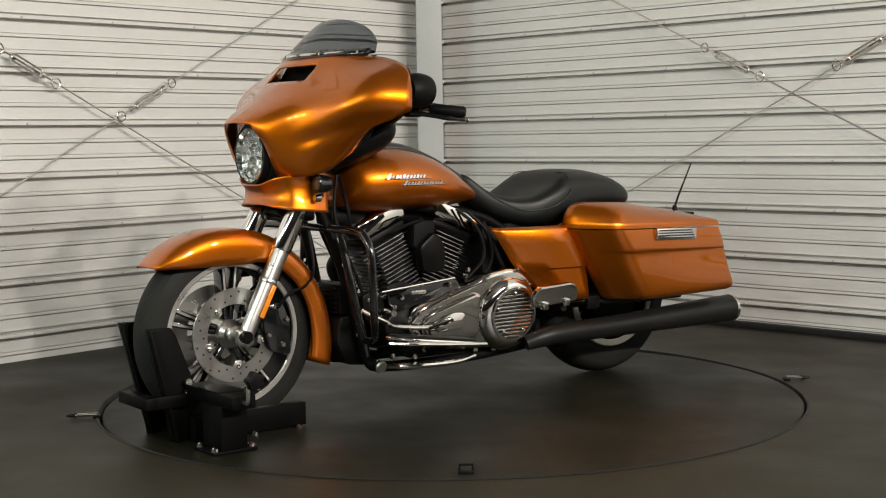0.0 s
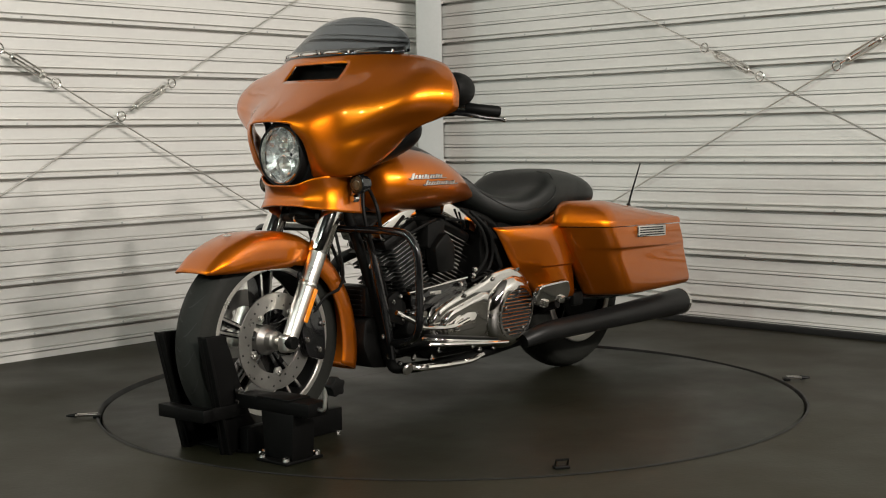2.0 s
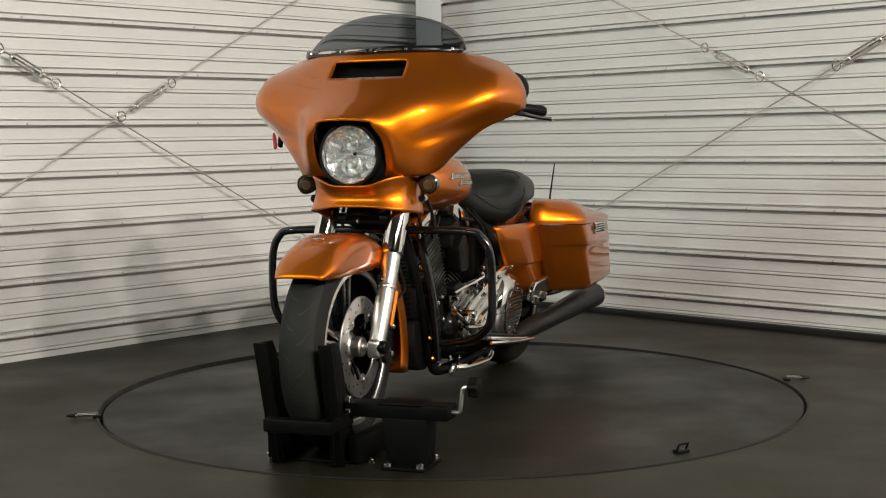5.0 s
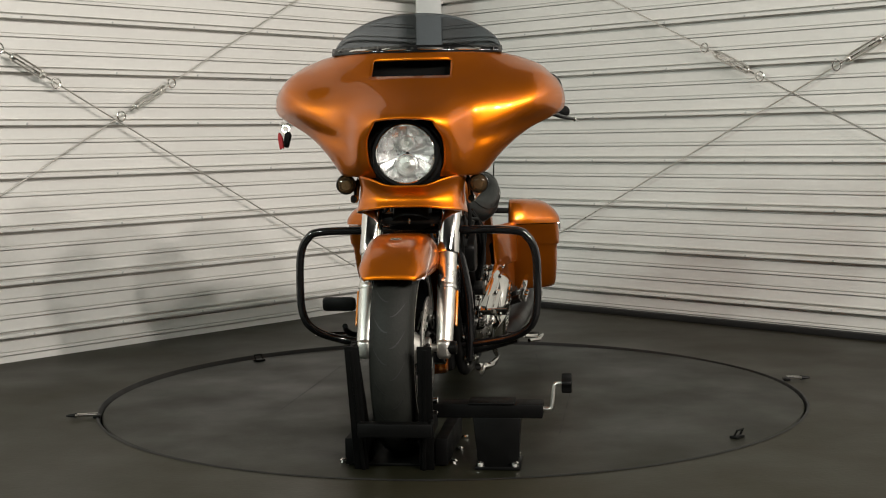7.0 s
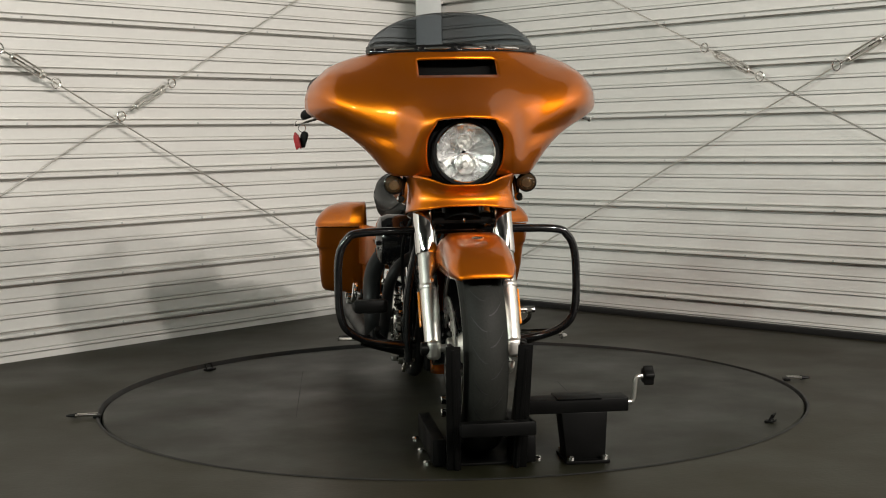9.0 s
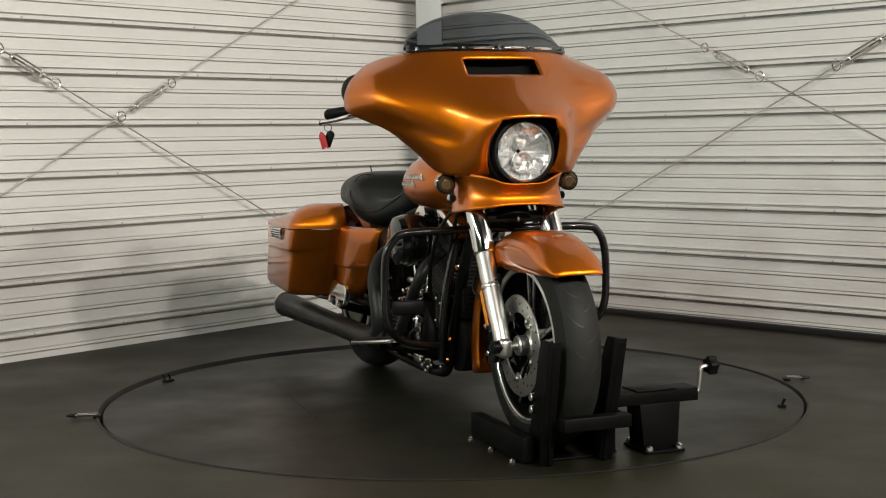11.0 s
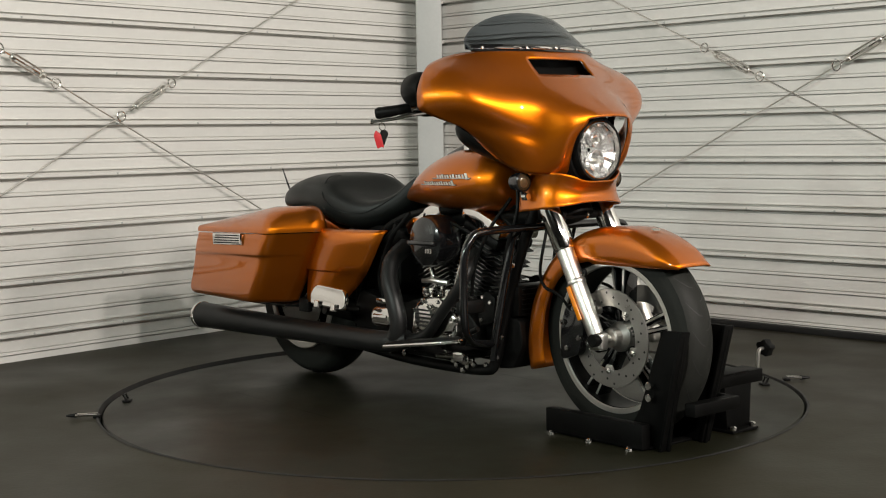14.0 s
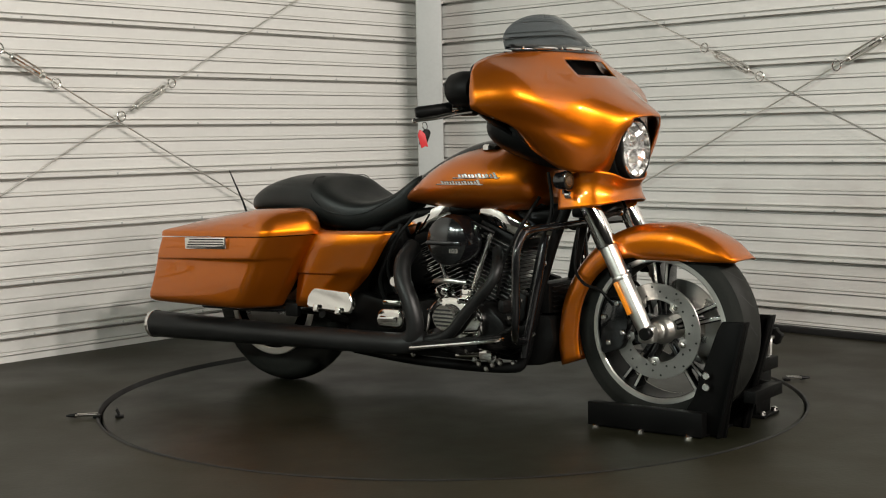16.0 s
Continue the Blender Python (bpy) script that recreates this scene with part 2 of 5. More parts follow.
def groove_bars(r, w, count):
    """Slanted tread grooves as thin dark inlays that follow the crown."""
    bm = bmesh.new()
    for k in range(count):
        for side in (-1, 1):
            a0 = 2 * math.pi * (k + (0.5 if side > 0 else 0)) / count
            rings = []
            for j in range(6):
                t = j / 5
                y = side * (0.05 + 0.62 * t) * w / 2
                a = a0 + 0.16 * t * t
                q = math.acos(max(-1, min(1, -y / (w / 2))))
                rad = r - 0.075 + 0.075 * math.sin(q) ** 0.62 + 0.0006
                c, s = math.cos(a), math.sin(a)
                da = 0.009 * math.sin(math.pi * (0.12 + 0.76 * t))
                rings.append([Vector((rad * math.cos(a + e), y, rad * math.sin(a + e))) for e in (-da, da)])
            skin(rings, False, False, bm)
    return bm


def ring_band(r0, r1, y0, y1, seg=64, chamf=0.003):
    c = chamf
    prof = [(r0, y0 + c), (r0 + c, y0), (r1 - c, y0), (r1, y0 + c), (r1, y1 - c), (r1 - c, y1), (r0 + c, y1), (r0, y1 - c)]
    return lathe(prof, Matrix.Rotation(radians(90), 4, "X"), seg, None, True)


def disc_y(r, y0, y1, seg=32, at=(0, 0, 0), c=0.003):
    prof = [(r - c, y0), (r, y0 + c), (r, y1 - c), (r - c, y1)]
    return lathe(prof, Matrix.Translation(at) @ Matrix.Rotation(radians(-90), 4, "X"), seg)


def front_wheel():
    w = part("front_wheel", ring_band(0.213, 0.236, -0.052, 0.052), SATIN, bike, "black cast front wheel with polished rim edge")
    w.location = (FAX, 0, FAZ)
    part("tyre", tyre(FR, 0.132, 0.232), TYRE, w, "black rubber tyre")
    tagged(part("tread_groove", groove_bars(FR, 0.132, 22), SEAM, w), kind="stuff")
    for s in (-1, 1):
        part("rim_lip", ring_band(0.214, 0.243, s * 0.056 - 0.004, s * 0.056 + 0.004), BRUSHED, w, "machined bright rim lip")
    for k in range(5):
        for e in (-0.17, 0.17):
            a = radians(72 * k + 20) + e
            a2 = radians(72 * k + 20) + e * 0.62
            for s in (1,):
                p0 = Vector((0.045 * math.cos(a), 0, 0.045 * math.sin(a)))
                p1 = Vector((0.220 * math.cos(a2), 0, 0.220 * math.sin(a2)))
                m = spun(p0, p1)
                bm = block((-0.0085, -0.028, 0), (0.0085, 0.028, (p1 - p0).length), 0.004)
                # keep the blade's broad side along the axle
                d = (p1 - p0).normalized()
                side = Vector((0, 1, 0))
                fr = Matrix((d.cross(side) * -1, side, d)).transposed().to_4x4()
                bmesh.ops.transform(bm, matrix=Matrix.Translation(p0) @ fr, verts=bm.verts[:])
                part("spoke", bm, GLOSSBLACK, w)
                # bright machined edge
                for s2 in (-1, 1):
                    b2 = block((-0.0035, s2 * 0.0295 - 0.001, 0.06), (0.0035, s2 * 0.0295 + 0.001, (p1 - p0).length - 0.004), 0)
                    bmesh.ops.transform(b2, matrix=Matrix.Translation(p0) @ fr, verts=b2.verts[:])
                    part("spoke_edge", b2, BRUSHED, w)
    part("hub", lathe([(0.026, -0.080), (0.030, -0.076), (0.030, -0.05), (0.046, -0.035), (0.046, 0.035), (0.030, 0.05), (0.030, 0.076), (0.026, 0.080)], Matrix.Rotation(radians(90), 4, "X"), 32), BRUSHED, w)
    for s in (-1, 1):
        rotor = part("brake_rotor", ring_band(0.098, 0.150, s * 0.071 - 0.0025, s * 0.071 + 0.0025, 72, 0.001), ROTOR, w, "drilled steel brake rotor")
        holes = bmesh.new()
        for k in range(30):
            a = 2 * math.pi * k / 30
            r = 0.112 + 0.026 * ((k % 3) / 2)
            lathe([(0.0036, -0.0004), (0.0036, 0.0004)], Matrix.Translation((r * math.cos(a), s * 0.0738, r * math.sin(a))) @ Matrix.Rotation(radians(90), 4, "X"), 8, holes)
        tagged(part("rotor_holes", holes, SEAM, rotor), kind="stuff")
        for k in range(5):
            a = radians(72 * k + 50)
            m = Matrix.Translation((0, s * 0.071, 0)) @ Matrix.Rotation(-a, 4, "Y")
            arm = prism([(0.082, -0.010), (0.104, -0.022), (0.104, 0.022), (0.082, 0.010)], 1, -0.003, 0.003, 0.001)
            bmesh.ops.transform(arm, matrix=m, verts=arm.verts[:])
            part("rotor_carrier", arm, ROTOR, rotor)
            part("rivet", lathe([(0.009, 0), (0.009, 0.004), (0.006, 0.006)], m @ Matrix.Translation((0.100, s * 0.003, 0)) @ Matrix.Rotation(radians(-90 * s), 4, "X"), 12), CHROME, rotor)
    return w


front_wheel()


def rear_wheel():
    w = part("rear_wheel", ring_band(0.180, 0.205, -0.07, 0.07), SATIN, bike, "black cast rear wheel with polished rim edge")
    w.location = (RAX, 0, RAZ)
    part("tyre", tyre(RR, 0.178, 0.202), TYRE, w, "black rubber tyre")
    tagged(part("tread_groove", groove_bars(RR, 0.178, 20), SEAM, w), kind="stuff")
    for s in (-1, 1):
        part("rim_lip", ring_band(0.186, 0.212, s * 0.084 - 0.005, s * 0.084 + 0.005), BRUSHED, w, "machined bright rim lip")
    part("hub", disc_y(0.07, -0.08, 0.08), SATIN, w)
    for k in range(10):
        a = radians(36 * k + 8)
        d = Vector((math.cos(a), 0, math.sin(a)))
        side = Vector((0, 1, 0))
        fr = Matrix((d.cross(side) * -1, side, d)).transposed().to_4x4()
        bm = block((-0.009, -0.035, 0.06), (0.009, 0.035, 0.186), 0.004)
        bmesh.ops.transform(bm, matrix=fr, verts=bm.verts[:])
        part("spoke", bm, GLOSSBLACK, w)
    part("sprocket", disc_y(0.13, 0.082, 0.092), SATIN, w)
    part("brake_rotor", disc_y(0.145, -0.092, -0.086), ROTOR, w)


rear_wheel()

# fork
RAKE_TOP, RAKE_BOT = Vector((0.650, 0, 0.720)), Vector((0.872, 0, 0.285))


def fork():
    for s in (1, -1):
        off = Vector((0, s * 0.118, 0))
        top, bot = RAKE_TOP + off, RAKE_BOT + off
        ax = (bot - top).normalized()
        mid = top + ax * 0.17
        leg = part("fork_leg", lathe([(0.022, 0.0), (0.0275, 0.004), (0.0275, 0.20), (0.0255, 0.24), (0.0245, 0.30), (0.018, 0.335)], spun(mid - ax * 0.012, bot), 28), BRUSHED, bike, "polished aluminium fork slider")
        part("fork_cover", lathe([(0.033, -0.03), (0.033, 0.165), (0.030, 0.172), (0.026, 0.172)], spun(top, bot), 28), CHROME, leg, "chrome upper fork cover")
        part("fork_boss", block((-0.03, -0.02, -0.028), (0.026, 0.02, 0.028), 0.012, Matrix.Translation((FAX - 0.005, s * 0.118, FAZ - 0.004)), None, 3), BRUSHED, leg)
        part("axle_nut", disc_y(0.020, -0.016, 0.016, 16, (FAX, s * 0.140, FAZ)), SATIN, leg)
        part("clamp_collar", lathe([(0.0285, 0), (0.0300, 0.003), (0.0300, 0.012), (0.0285, 0.015)], spun(mid + ax * 0.10, bot), 24), BRUSHED, leg)
        b = block((-0.008, 0.0, -0.055), (0.008, 0.006, 0.055), 0.003)
        c = (top + ax * 0.345)
        rot_m = Matrix.Translation(c + Vector((-0.012, s * 0.0285 - (0.006 if s < 0 else 0), 0))) @ Matrix.Rotation(math.atan2(-ax.x, -ax.z), 4, "Y")
        bmesh.ops.transform(b, matrix=rot_m, verts=b.verts[:])
        part("side_reflector", b, REFLECTOR, leg, "amber side reflector")
        cal = part("brake_caliper", prism(rounded([(0.690, 0.225), (0.765, 0.245), (0.790, 0.33), (0.775, 0.40), (0.715, 0.40), (0.690, 0.33)], 0.02), 1, s * 0.045, s * 0.105, 0.006), GLOSSBLACK, bike, "gloss black brake caliper")
        for bx, bz in ((0.705, 0.345), (0.722, 0.265), (0.752, 0.39), (0.772, 0.30)):
            part("bolt", lathe([(0.009, 0), (0.009, 0.006), (0.006, 0.009)], Matrix.Translation((bx, s * 0.105, bz)) @ Matrix.Rotation(radians(-90 * s), 4, "X"), 10), CHROME, cal)
        part("brake_hose", tube([(0.735, s * 0.105, 0.385), (0.70, s * 0.12, 0.43), (0.64, s * 0.12, 0.45), (0.59, s * 0.09, 0.50), (0.58, s * 0.05, 0.62)], 0.005, 8, None, 6), PLASTIC, bike)
    part("fork_clamp", block((0.58, -0.095, 0.655), (0.675, 0.095, 0.690), 0.01, None), SATIN, bike, "black lower fork clamp")
    part("clamp_bolt", disc_y(0.012, -0.004, 0.004, 12, (0.705, 0.0, 0.67)), CHROME, bike)
    part("axle", disc_y(0.012, -0.144, 0.144, 16, (FAX, 0, FAZ)), BRUSHED, bike)


fork()


def lerp_table(tab, x):
    for (a, u), (b, v) in zip(tab, tab[1:]):
        if x <= b:
            t = (x - a) / (b - a)
            t = t * t * (3 - 2 * t) * 0.35 + t * 0.65
            return u + (v - u) * t
    return tab[-1][1]


def front_fender():
    tab = [(37, 0.352), (52, 0.350), (72, 0.341), (90, 0.334), (108, 0.335), (126, 0.336), (151, 0.340), (175, 0.353), (202, 0.377)]
    rings = []
    for i in range(57):
        a = 40.5 + (201.5 - 40.5) * i / 56
        r = lerp_table(tab, a)
        s = math.sin(radians(a))
        if a < 106:
            rin = (0.530 - FAZ) / s
        else:
            rin = lerp_table([(106, 0.238), (122, 0.252), (150, 0.262), (175, 0.266), (202, 0.282)], a)
        rin = min(rin, r - 0.004)
        hw = 0.090 - 0.036 * max(0, (52 - a) / 15) ** 1.5
        full = r - rin
        half = []
        for t in (0, 0.3, 0.62):
            half.append((rin + full * t * 0.8, hw + 0.004 * t))
        for q in (20, 40, 60, 75):
            k = min(0.045, full * 0.55)
            half.append((r - k + k * math.sin(radians(q)), (hw - 0.05) + 0.05 * math.cos(radians(q)) + 0.003))
        half.append((r, 0.012))
        prof = half + [(p, -y) for p, y in reversed(half)]
        c, s = math.cos(radians(a)), math.sin(radians(a))
        rings.append([Vector((FAX + p * c, y, FAZ + p * s)) for p, y in prof])
    ob = part("front_fender", skin(rings, False, False), ORANGE, bike, "burnt orange metallic front fender", sharp=60)
    thick(ob, 0.004, 0)
    badge = lathe([(0.012, 0), (0.012, 0.002), (0.009, 0.003)], Matrix.Translation((0.99, 0, 0.634)) @ Matrix.Rotation(radians(20), 4, "Y") @ Matrix.Diagonal((0.7, 1.4, 1, 1)), 20)
    part("fender_badge", badge, SILVER, ob, "small silver fender badge")
    for s in (-1, 1):
        part("fender_bracket", block((0.72, s * 0.100 - 0.006, 0.47), (0.80, s * 0.100 + 0.006, 0.515), 0.008), SATIN, ob)
        part("bracket_bolt", lathe([(0.009, 0), (0.009, 0.008), (0.006, 0.011)], Matrix.Translation((0.79, s * 0.106, 0.495)) @ Matrix.Rotation(radians(-90 * s), 4, "X"), 10), CHROME, ob)


front_fender()

def superloft(sections, seg=40, steps=6, power=2.4):
    """Sections (x, half width, bottom, top, height of widest point, dip of the top) along x."""
    fine = []
    for k in range(len(sections[0])):
        col = catmull([(s[k], 0, 0) for s in sections], steps)
        fine.append([v.x for v in col])
    rings = []
    for vals in zip(*fine):
        x, w, zb, zt, zm, dip = vals
        w = max(w, 0.002)
        ring = []
        for i in range(seg):
            a = 2 * math.pi * i / seg
            c, s = math.cos(a), math.sin(a)
            e = 2 / power
            y = w * math.copysign(abs(c) ** e, c)
            h = math.copysign(abs(s) ** e, s)
            z = zm + (zt - zm) * h if h > 0 else zm + (zm - zb) * h
            if h > 0:
                z -= dip * max(0, 1 - (y / w) ** 2) * h
            ring.append(Vector((x, y, z)))
        rings.append(ring)
    return skin(rings, True, True)


# fairing nodes from the middle to the outer edge, top row first
FAIR = [
    [(0.572, 0.000, 1.188), (0.567, 0.060, 1.188), (0.557, 0.110, 1.188), (0.530, 0.180, 1.187), (0.490, 0.245, 1.184), (0.440, 0.315, 1.172), (0.420, 0.385, 1.146), (0.428, 0.425, 1.112)],
    [(0.622, 0.000, 1.128), (0.617, 0.060, 1.128), (0.607, 0.110, 1.128), (0.584, 0.180, 1.130), (0.558, 0.250, 1.134), (0.525, 0.325, 1.134), (0.500, 0.395, 1.122), (0.438, 0.443, 1.094)],
    [(0.700, 0.000, 1.064), (0.692, 0.060, 1.064), (0.680, 0.110, 1.065), (0.656, 0.175, 1.068), (0.624, 0.245, 1.078), (0.596, 0.325, 1.084), (0.564, 0.410, 1.081), (0.446, 0.460, 1.062)],
    [(0.790, 0.000, 1.006), (0.782, 0.060, 1.006), (0.766, 0.105, 1.006), (0.730, 0.160, 1.010), (0.672, 0.225, 1.028), (0.635, 0.310, 1.038), (0.593, 0.405, 1.036), (0.450, 0.465, 1.030)],
    [(0.826, 0.000, 0.976), (0.820, 0.060, 0.973), (0.806, 0.088, 0.967), (0.772, 0.148, 0.962), (0.694, 0.205, 0.983), (0.656, 0.285, 0.998), (0.605, 0.385, 1.002), (0.454, 0.458, 1.002)],
    [(0.822, 0.000, 0.930), (0.822, 0.070, 0.925), (0.778, 0.113, 0.912), (0.766, 0.152, 0.905), (0.702, 0.200, 0.920), (0.665, 0.264, 0.944), (0.606, 0.350, 0.972), (0.492, 0.422, 0.977)],
    [(0.795, 0.000, 0.850), (0.795, 0.070, 0.845), (0.748, 0.112, 0.842), (0.742, 0.150, 0.842), (0.696, 0.195, 0.850), (0.662, 0.240, 0.872), (0.612, 0.298, 0.914), (0.540, 0.356, 0.942)],
    [(0.760, 0.000, 0.800), (0.755, 0.050, 0.800), (0.718, 0.092, 0.800), (0.710, 0.130, 0.801), (0.684, 0.175, 0.803), (0.652, 0.210, 0.806), (0.606, 0.236, 0.824), (0.548, 0.272, 0.876)],
]


def fairing():
    nu, nv = 6, 6
    grid = patch(FAIR, nu, nv)
    last_i, last_j = len(grid) - 1, len(grid[0]) - 1
    # relax the wings to one round swell, leaving the rim and the lamp's opening as they are
    for step in range(15):
        old = [[p.copy() for p in r] for r in grid]
        for i in range(1, last_i):
            for j in range(1, last_j):
                if i >= 3 * nv and j <= 2 * nu + 1:
                    continue
                hold = min(1, (i / 5), (last_i - i) / 4, (last_j - j) / 4)
                if i >= 3 * nv:
                    hold = min(hold, (j - 2 * nu - 1) / 8)
                if i <= 8:
                    hold = min(hold, 0.25)
                mid = (old[i - 1][j] + old[i + 1][j] + old[i][j - 1] + old[i][j + 1]) / 4
                grid[i][j] = old[i][j].lerp(mid, 0.7 * hold)
    for i in range(last_i + 1):
        for j in range(last_j + 1):
            p = grid[i][j]
            rim = min(1, (last_j - j) / 6, (last_i - i) / 5, i / 5)
            # a scallop under the wing, and hollows beside the nose
            mid_z = 0.905 + 0.30 * (p.y - 0.18)
            scallop = math.exp(-((p.z - mid_z) / 0.022) ** 2) * max(0, min(1, (p.y - 0.17) / 0.06))
            hollow = math.exp(-((p.y - 0.178) / 0.035) ** 2) * max(0, min(1, (1.06 - p.z) / 0.05)) * max(0, min(1, (p.z - 0.82) / 0.05))
            push = rim * (-0.009 * scallop - 0.006 * hollow)
            grid[i][j] = p + Vector((push, 0.25 * push, 0))
    bm = bmesh.new()
    vs = [[bm.verts.new(p) for p in r] for r in grid]
    for i in range(len(vs) - 1):
        for j in range(len(vs[0]) - 1):
            if i >= 4 * nv and j < 2 * nu:
                continue        # lamp opening
            if 3 <= i <= 7 and j < 13:
                continue        # air slot under the screen
            bm.faces.new((vs[i][j], vs[i][j + 1], vs[i + 1][j + 1], vs[i + 1][j]))
    bmesh.ops.delete(bm, geom=[v for v in bm.verts if not v.link_faces], context="VERTS")
    mirror_y(bm)
    ob = part("fairing", bm, ORANGE, bike, "burnt orange metallic batwing fairing", sharp=70)
    thick(ob, 0.005, -1)
    # black inner shell that closes the back
    inner = []
    for r in grid:
        inner.append([Vector((p.x - 0.03 - 0.05 * max(0, 1 - abs(p.y) / 0.45), p.y * 0.91, p.z + (0.026 if p.z < 1.0 else -0.006))) for p in r])
    bm = bmesh.new()
    vs = [[bm.verts.new(p) for p in r] for r in inner]
    for i in range(len(vs) - 1):
        for j in range(len(vs[0]) - 1):
            if not (i >= 3.5 * nv and j < 2.4 * nu):
                bm.faces.new((vs[i][j], vs[i][j + 1], vs[i + 1][j + 1], vs[i + 1][j]))
    bmesh.ops.delete(bm, geom=[v for v in bm.verts if not v.link_faces], context="VERTS")
    mirror_y(bm)
    thick(part("inner_fairing", bm, PLASTIC, bike, "black plastic inner fairing", sharp=60), 0.004, -1)
    # rear cover with gauges side, a smooth black bulge
    back = []
    for i in range(0, 13):
        t = i / 12
        z = 0.86 + 0.27 * t
        hw = lerp_table([(0, 0.15), (0.35, 0.27), (0.6, 0.40), (0.85, 0.395), (1, 0.28)], t)
        row = []
        for j in range(13):
            u = j / 12
            y = hw * u
            row.append(Vector((0.40 - 0.10 * math.sin(math.pi * t) * (1 - 0.35 * u ** 3) + 0.06 * u ** 6 + 0.06 * (1 - t), y, z)))
        back.append(row)
    bm = skin(back, False, False)
    mirror_y(bm)
    thick(part("dash_panel", bm, PLASTIC, bike, "black dash panel facing the rider", sharp=60), 0.01, 1)
    part("fairing_lower", superloft([(0.62, 0.08, 0.80, 0.92, 0.86, 0), (0.56, 0.17, 0.80, 0.96, 0.88, 0), (0.48, 0.235, 0.815, 1.0, 0.92, 0), (0.39, 0.250, 0.85, 1.02, 0.94, 0), (0.33, 0.20, 0.89, 1.02, 0.95, 0), (0.30, 0.10, 0.92, 1.0, 0.96, 0)], 36, 5, 2.3), PLASTIC, bike, "black plastic lower inner fairing", sharp=0)
    # air slot
    part("air_slot", prism([(0.38, 1.19), (0.505, 1.182), (0.582, 1.068), (0.44, 1.055)], 1, -0.175, 0.175, 0.003), PLASTIC, bike, "black air slot under the windscreen")
    return ob


fairing()


def windscreen():
    base = lambda u: 0.573 - 0.098 * abs(u) ** 1.8
    rows = []
    for i in range(13):
        w = i / 12
        row = []
        for j in range(41):
            u = -1 + 2 * j / 40
            z = 1.186 + w * (0.121 * (max(0, 1 - abs(u) ** 2.3)) ** 0.62 + 0.004)
            row.append(Vector((base(u) - (z - 1.186) * 0.84 - 0.02 * w * w, 0.270 * u, z)))
        rows.append(row)
    ob = part("windscreen", skin(rows, False, False), SMOKE, bike, "low smoked windscreen", sharp=0)
    thick(ob, 0.004, 0)
    strip = [[], []]
    for j in range(41):
        u = -1 + 2 * j / 40
        for k, dz in ((0, -0.006), (1, 0.016)):
            strip[k].append(Vector((base(u) + 0.006 - (dz if dz > 0 else 0) * 0.86, 0.269 * u, 1.187 + dz)))
    st = part("screen_trim", skin(strip, False, False), GLOSSBLACK, bike, "black trim strip with chrome vents", sharp=0)
    thick(st, 0.006, 0)
    for c in (-0.62, -0.21, 0.21, 0.62):
        pts, outl = [], []
        for j in range(9):
            u = c - 0.15 + 0.30 * j / 8
            pts.append((base(u) + 0.007, 0.269 * u, 1.1925))
        rr = [0.0015, 0.004, 0.0048, 0.005, 0.005, 0.005, 0.0048, 0.004, 0.0015]
        part("vent_trim", tube(pts, rr, 10), CHROME, st, "chrome vent surround")
    for c in (-0.9, -0.41, 0.0, 0.41, 0.9):
        part("screw", lathe([(0.005, 0), (0.004, 0.003)], spun((base(c) + 0.008, 0.269 * c, 1.193), (base(c) + 0.02, 0.269 * c, 1.194)), 10), CHROME, st)


windscreen()


def headlamp():
    fwd = Matrix.Translation((0.684, 0, 0.872)) @ Matrix.Rotation(radians(90), 4, "Y") @ Matrix.Diagonal((0.94, 0.94, 1, 1))
    b = part("headlamp", lathe([(0.100, -0.02), (0.108, 0.02), (0.108, 0.072), (0.103, 0.082), (0.096, 0.082), (0.094, 0.070), (0.094, 0.0)], fwd, 48), SATIN, bike, "round headlamp in a black bezel")
    part("lamp_recess", lathe([(0.099, 0.0), (0.100, 0.060), (0.116, 0.056), (0.134, 0.022), (0.165, 0.0), (0.188, -0.045), (0.120, -0.085), (0.02, -0.085)], fwd, 48), PLASTIC, b, "black recess round the headlamp")
    bowl = [(0.006, 0.034)] + [(0.092 * (i / 10), 0.034 + 0.030 * (i / 10) ** 2) for i in range(1, 11)]
    bm = bmesh.new()
    rings = []
    for r, h in bowl:
        ring = []
        for k in range(48):
            a = 2 * math.pi * k / 48
            ring.append(fwd @ Vector((r * math.cos(a), r * math.sin(a), h + 0.005 * (r / 0.092) * (1 if (k // 3) % 2 else -1))))
        rings.append(ring)
    skin(rings, True, False, bm)
    part("reflector", bm, LAMPCHROME, b, "faceted chrome reflector", smooth=False)
    for dz, r in ((0.032, 0.026), (-0.036, 0.036)):
        m = fwd @ Matrix.Translation((-dz, 0, 0.036))
        part("bulb_cup", lathe([(r * 0.5, 0.0), (r * 0.9, 0.012), (r, 0.03), (r * 0.9, 0.032), (r * 0.75, 0.016), (r * 0.3, 0.008)], m, 28), LAMPCHROME, b)
        part("bulb_shield", lathe([(r * 0.26, 0.0), (r * 0.30, 0.03), (r * 0.22, 0.04)], m, 20), BRUSHED, b)
    part("lamp_rim", lathe([(0.091, 0.066), (0.097, 0.066), (0.0975, 0.080), (0.092, 0.084)], fwd, 48, None, True), CHROME, b, "thin chrome lamp rim")
    lens = [(0.092 * math.sin(radians(a)), 0.058 + 0.026 * math.cos(radians(a))) for a in (90, 75, 60, 45, 30, 15, 2)]
    lens_ob = part("lens", lathe(lens, fwd, 48), CLEAR, b, "clear domed lamp lens")
    lens_ob.visible_shadow = False


headlamp()


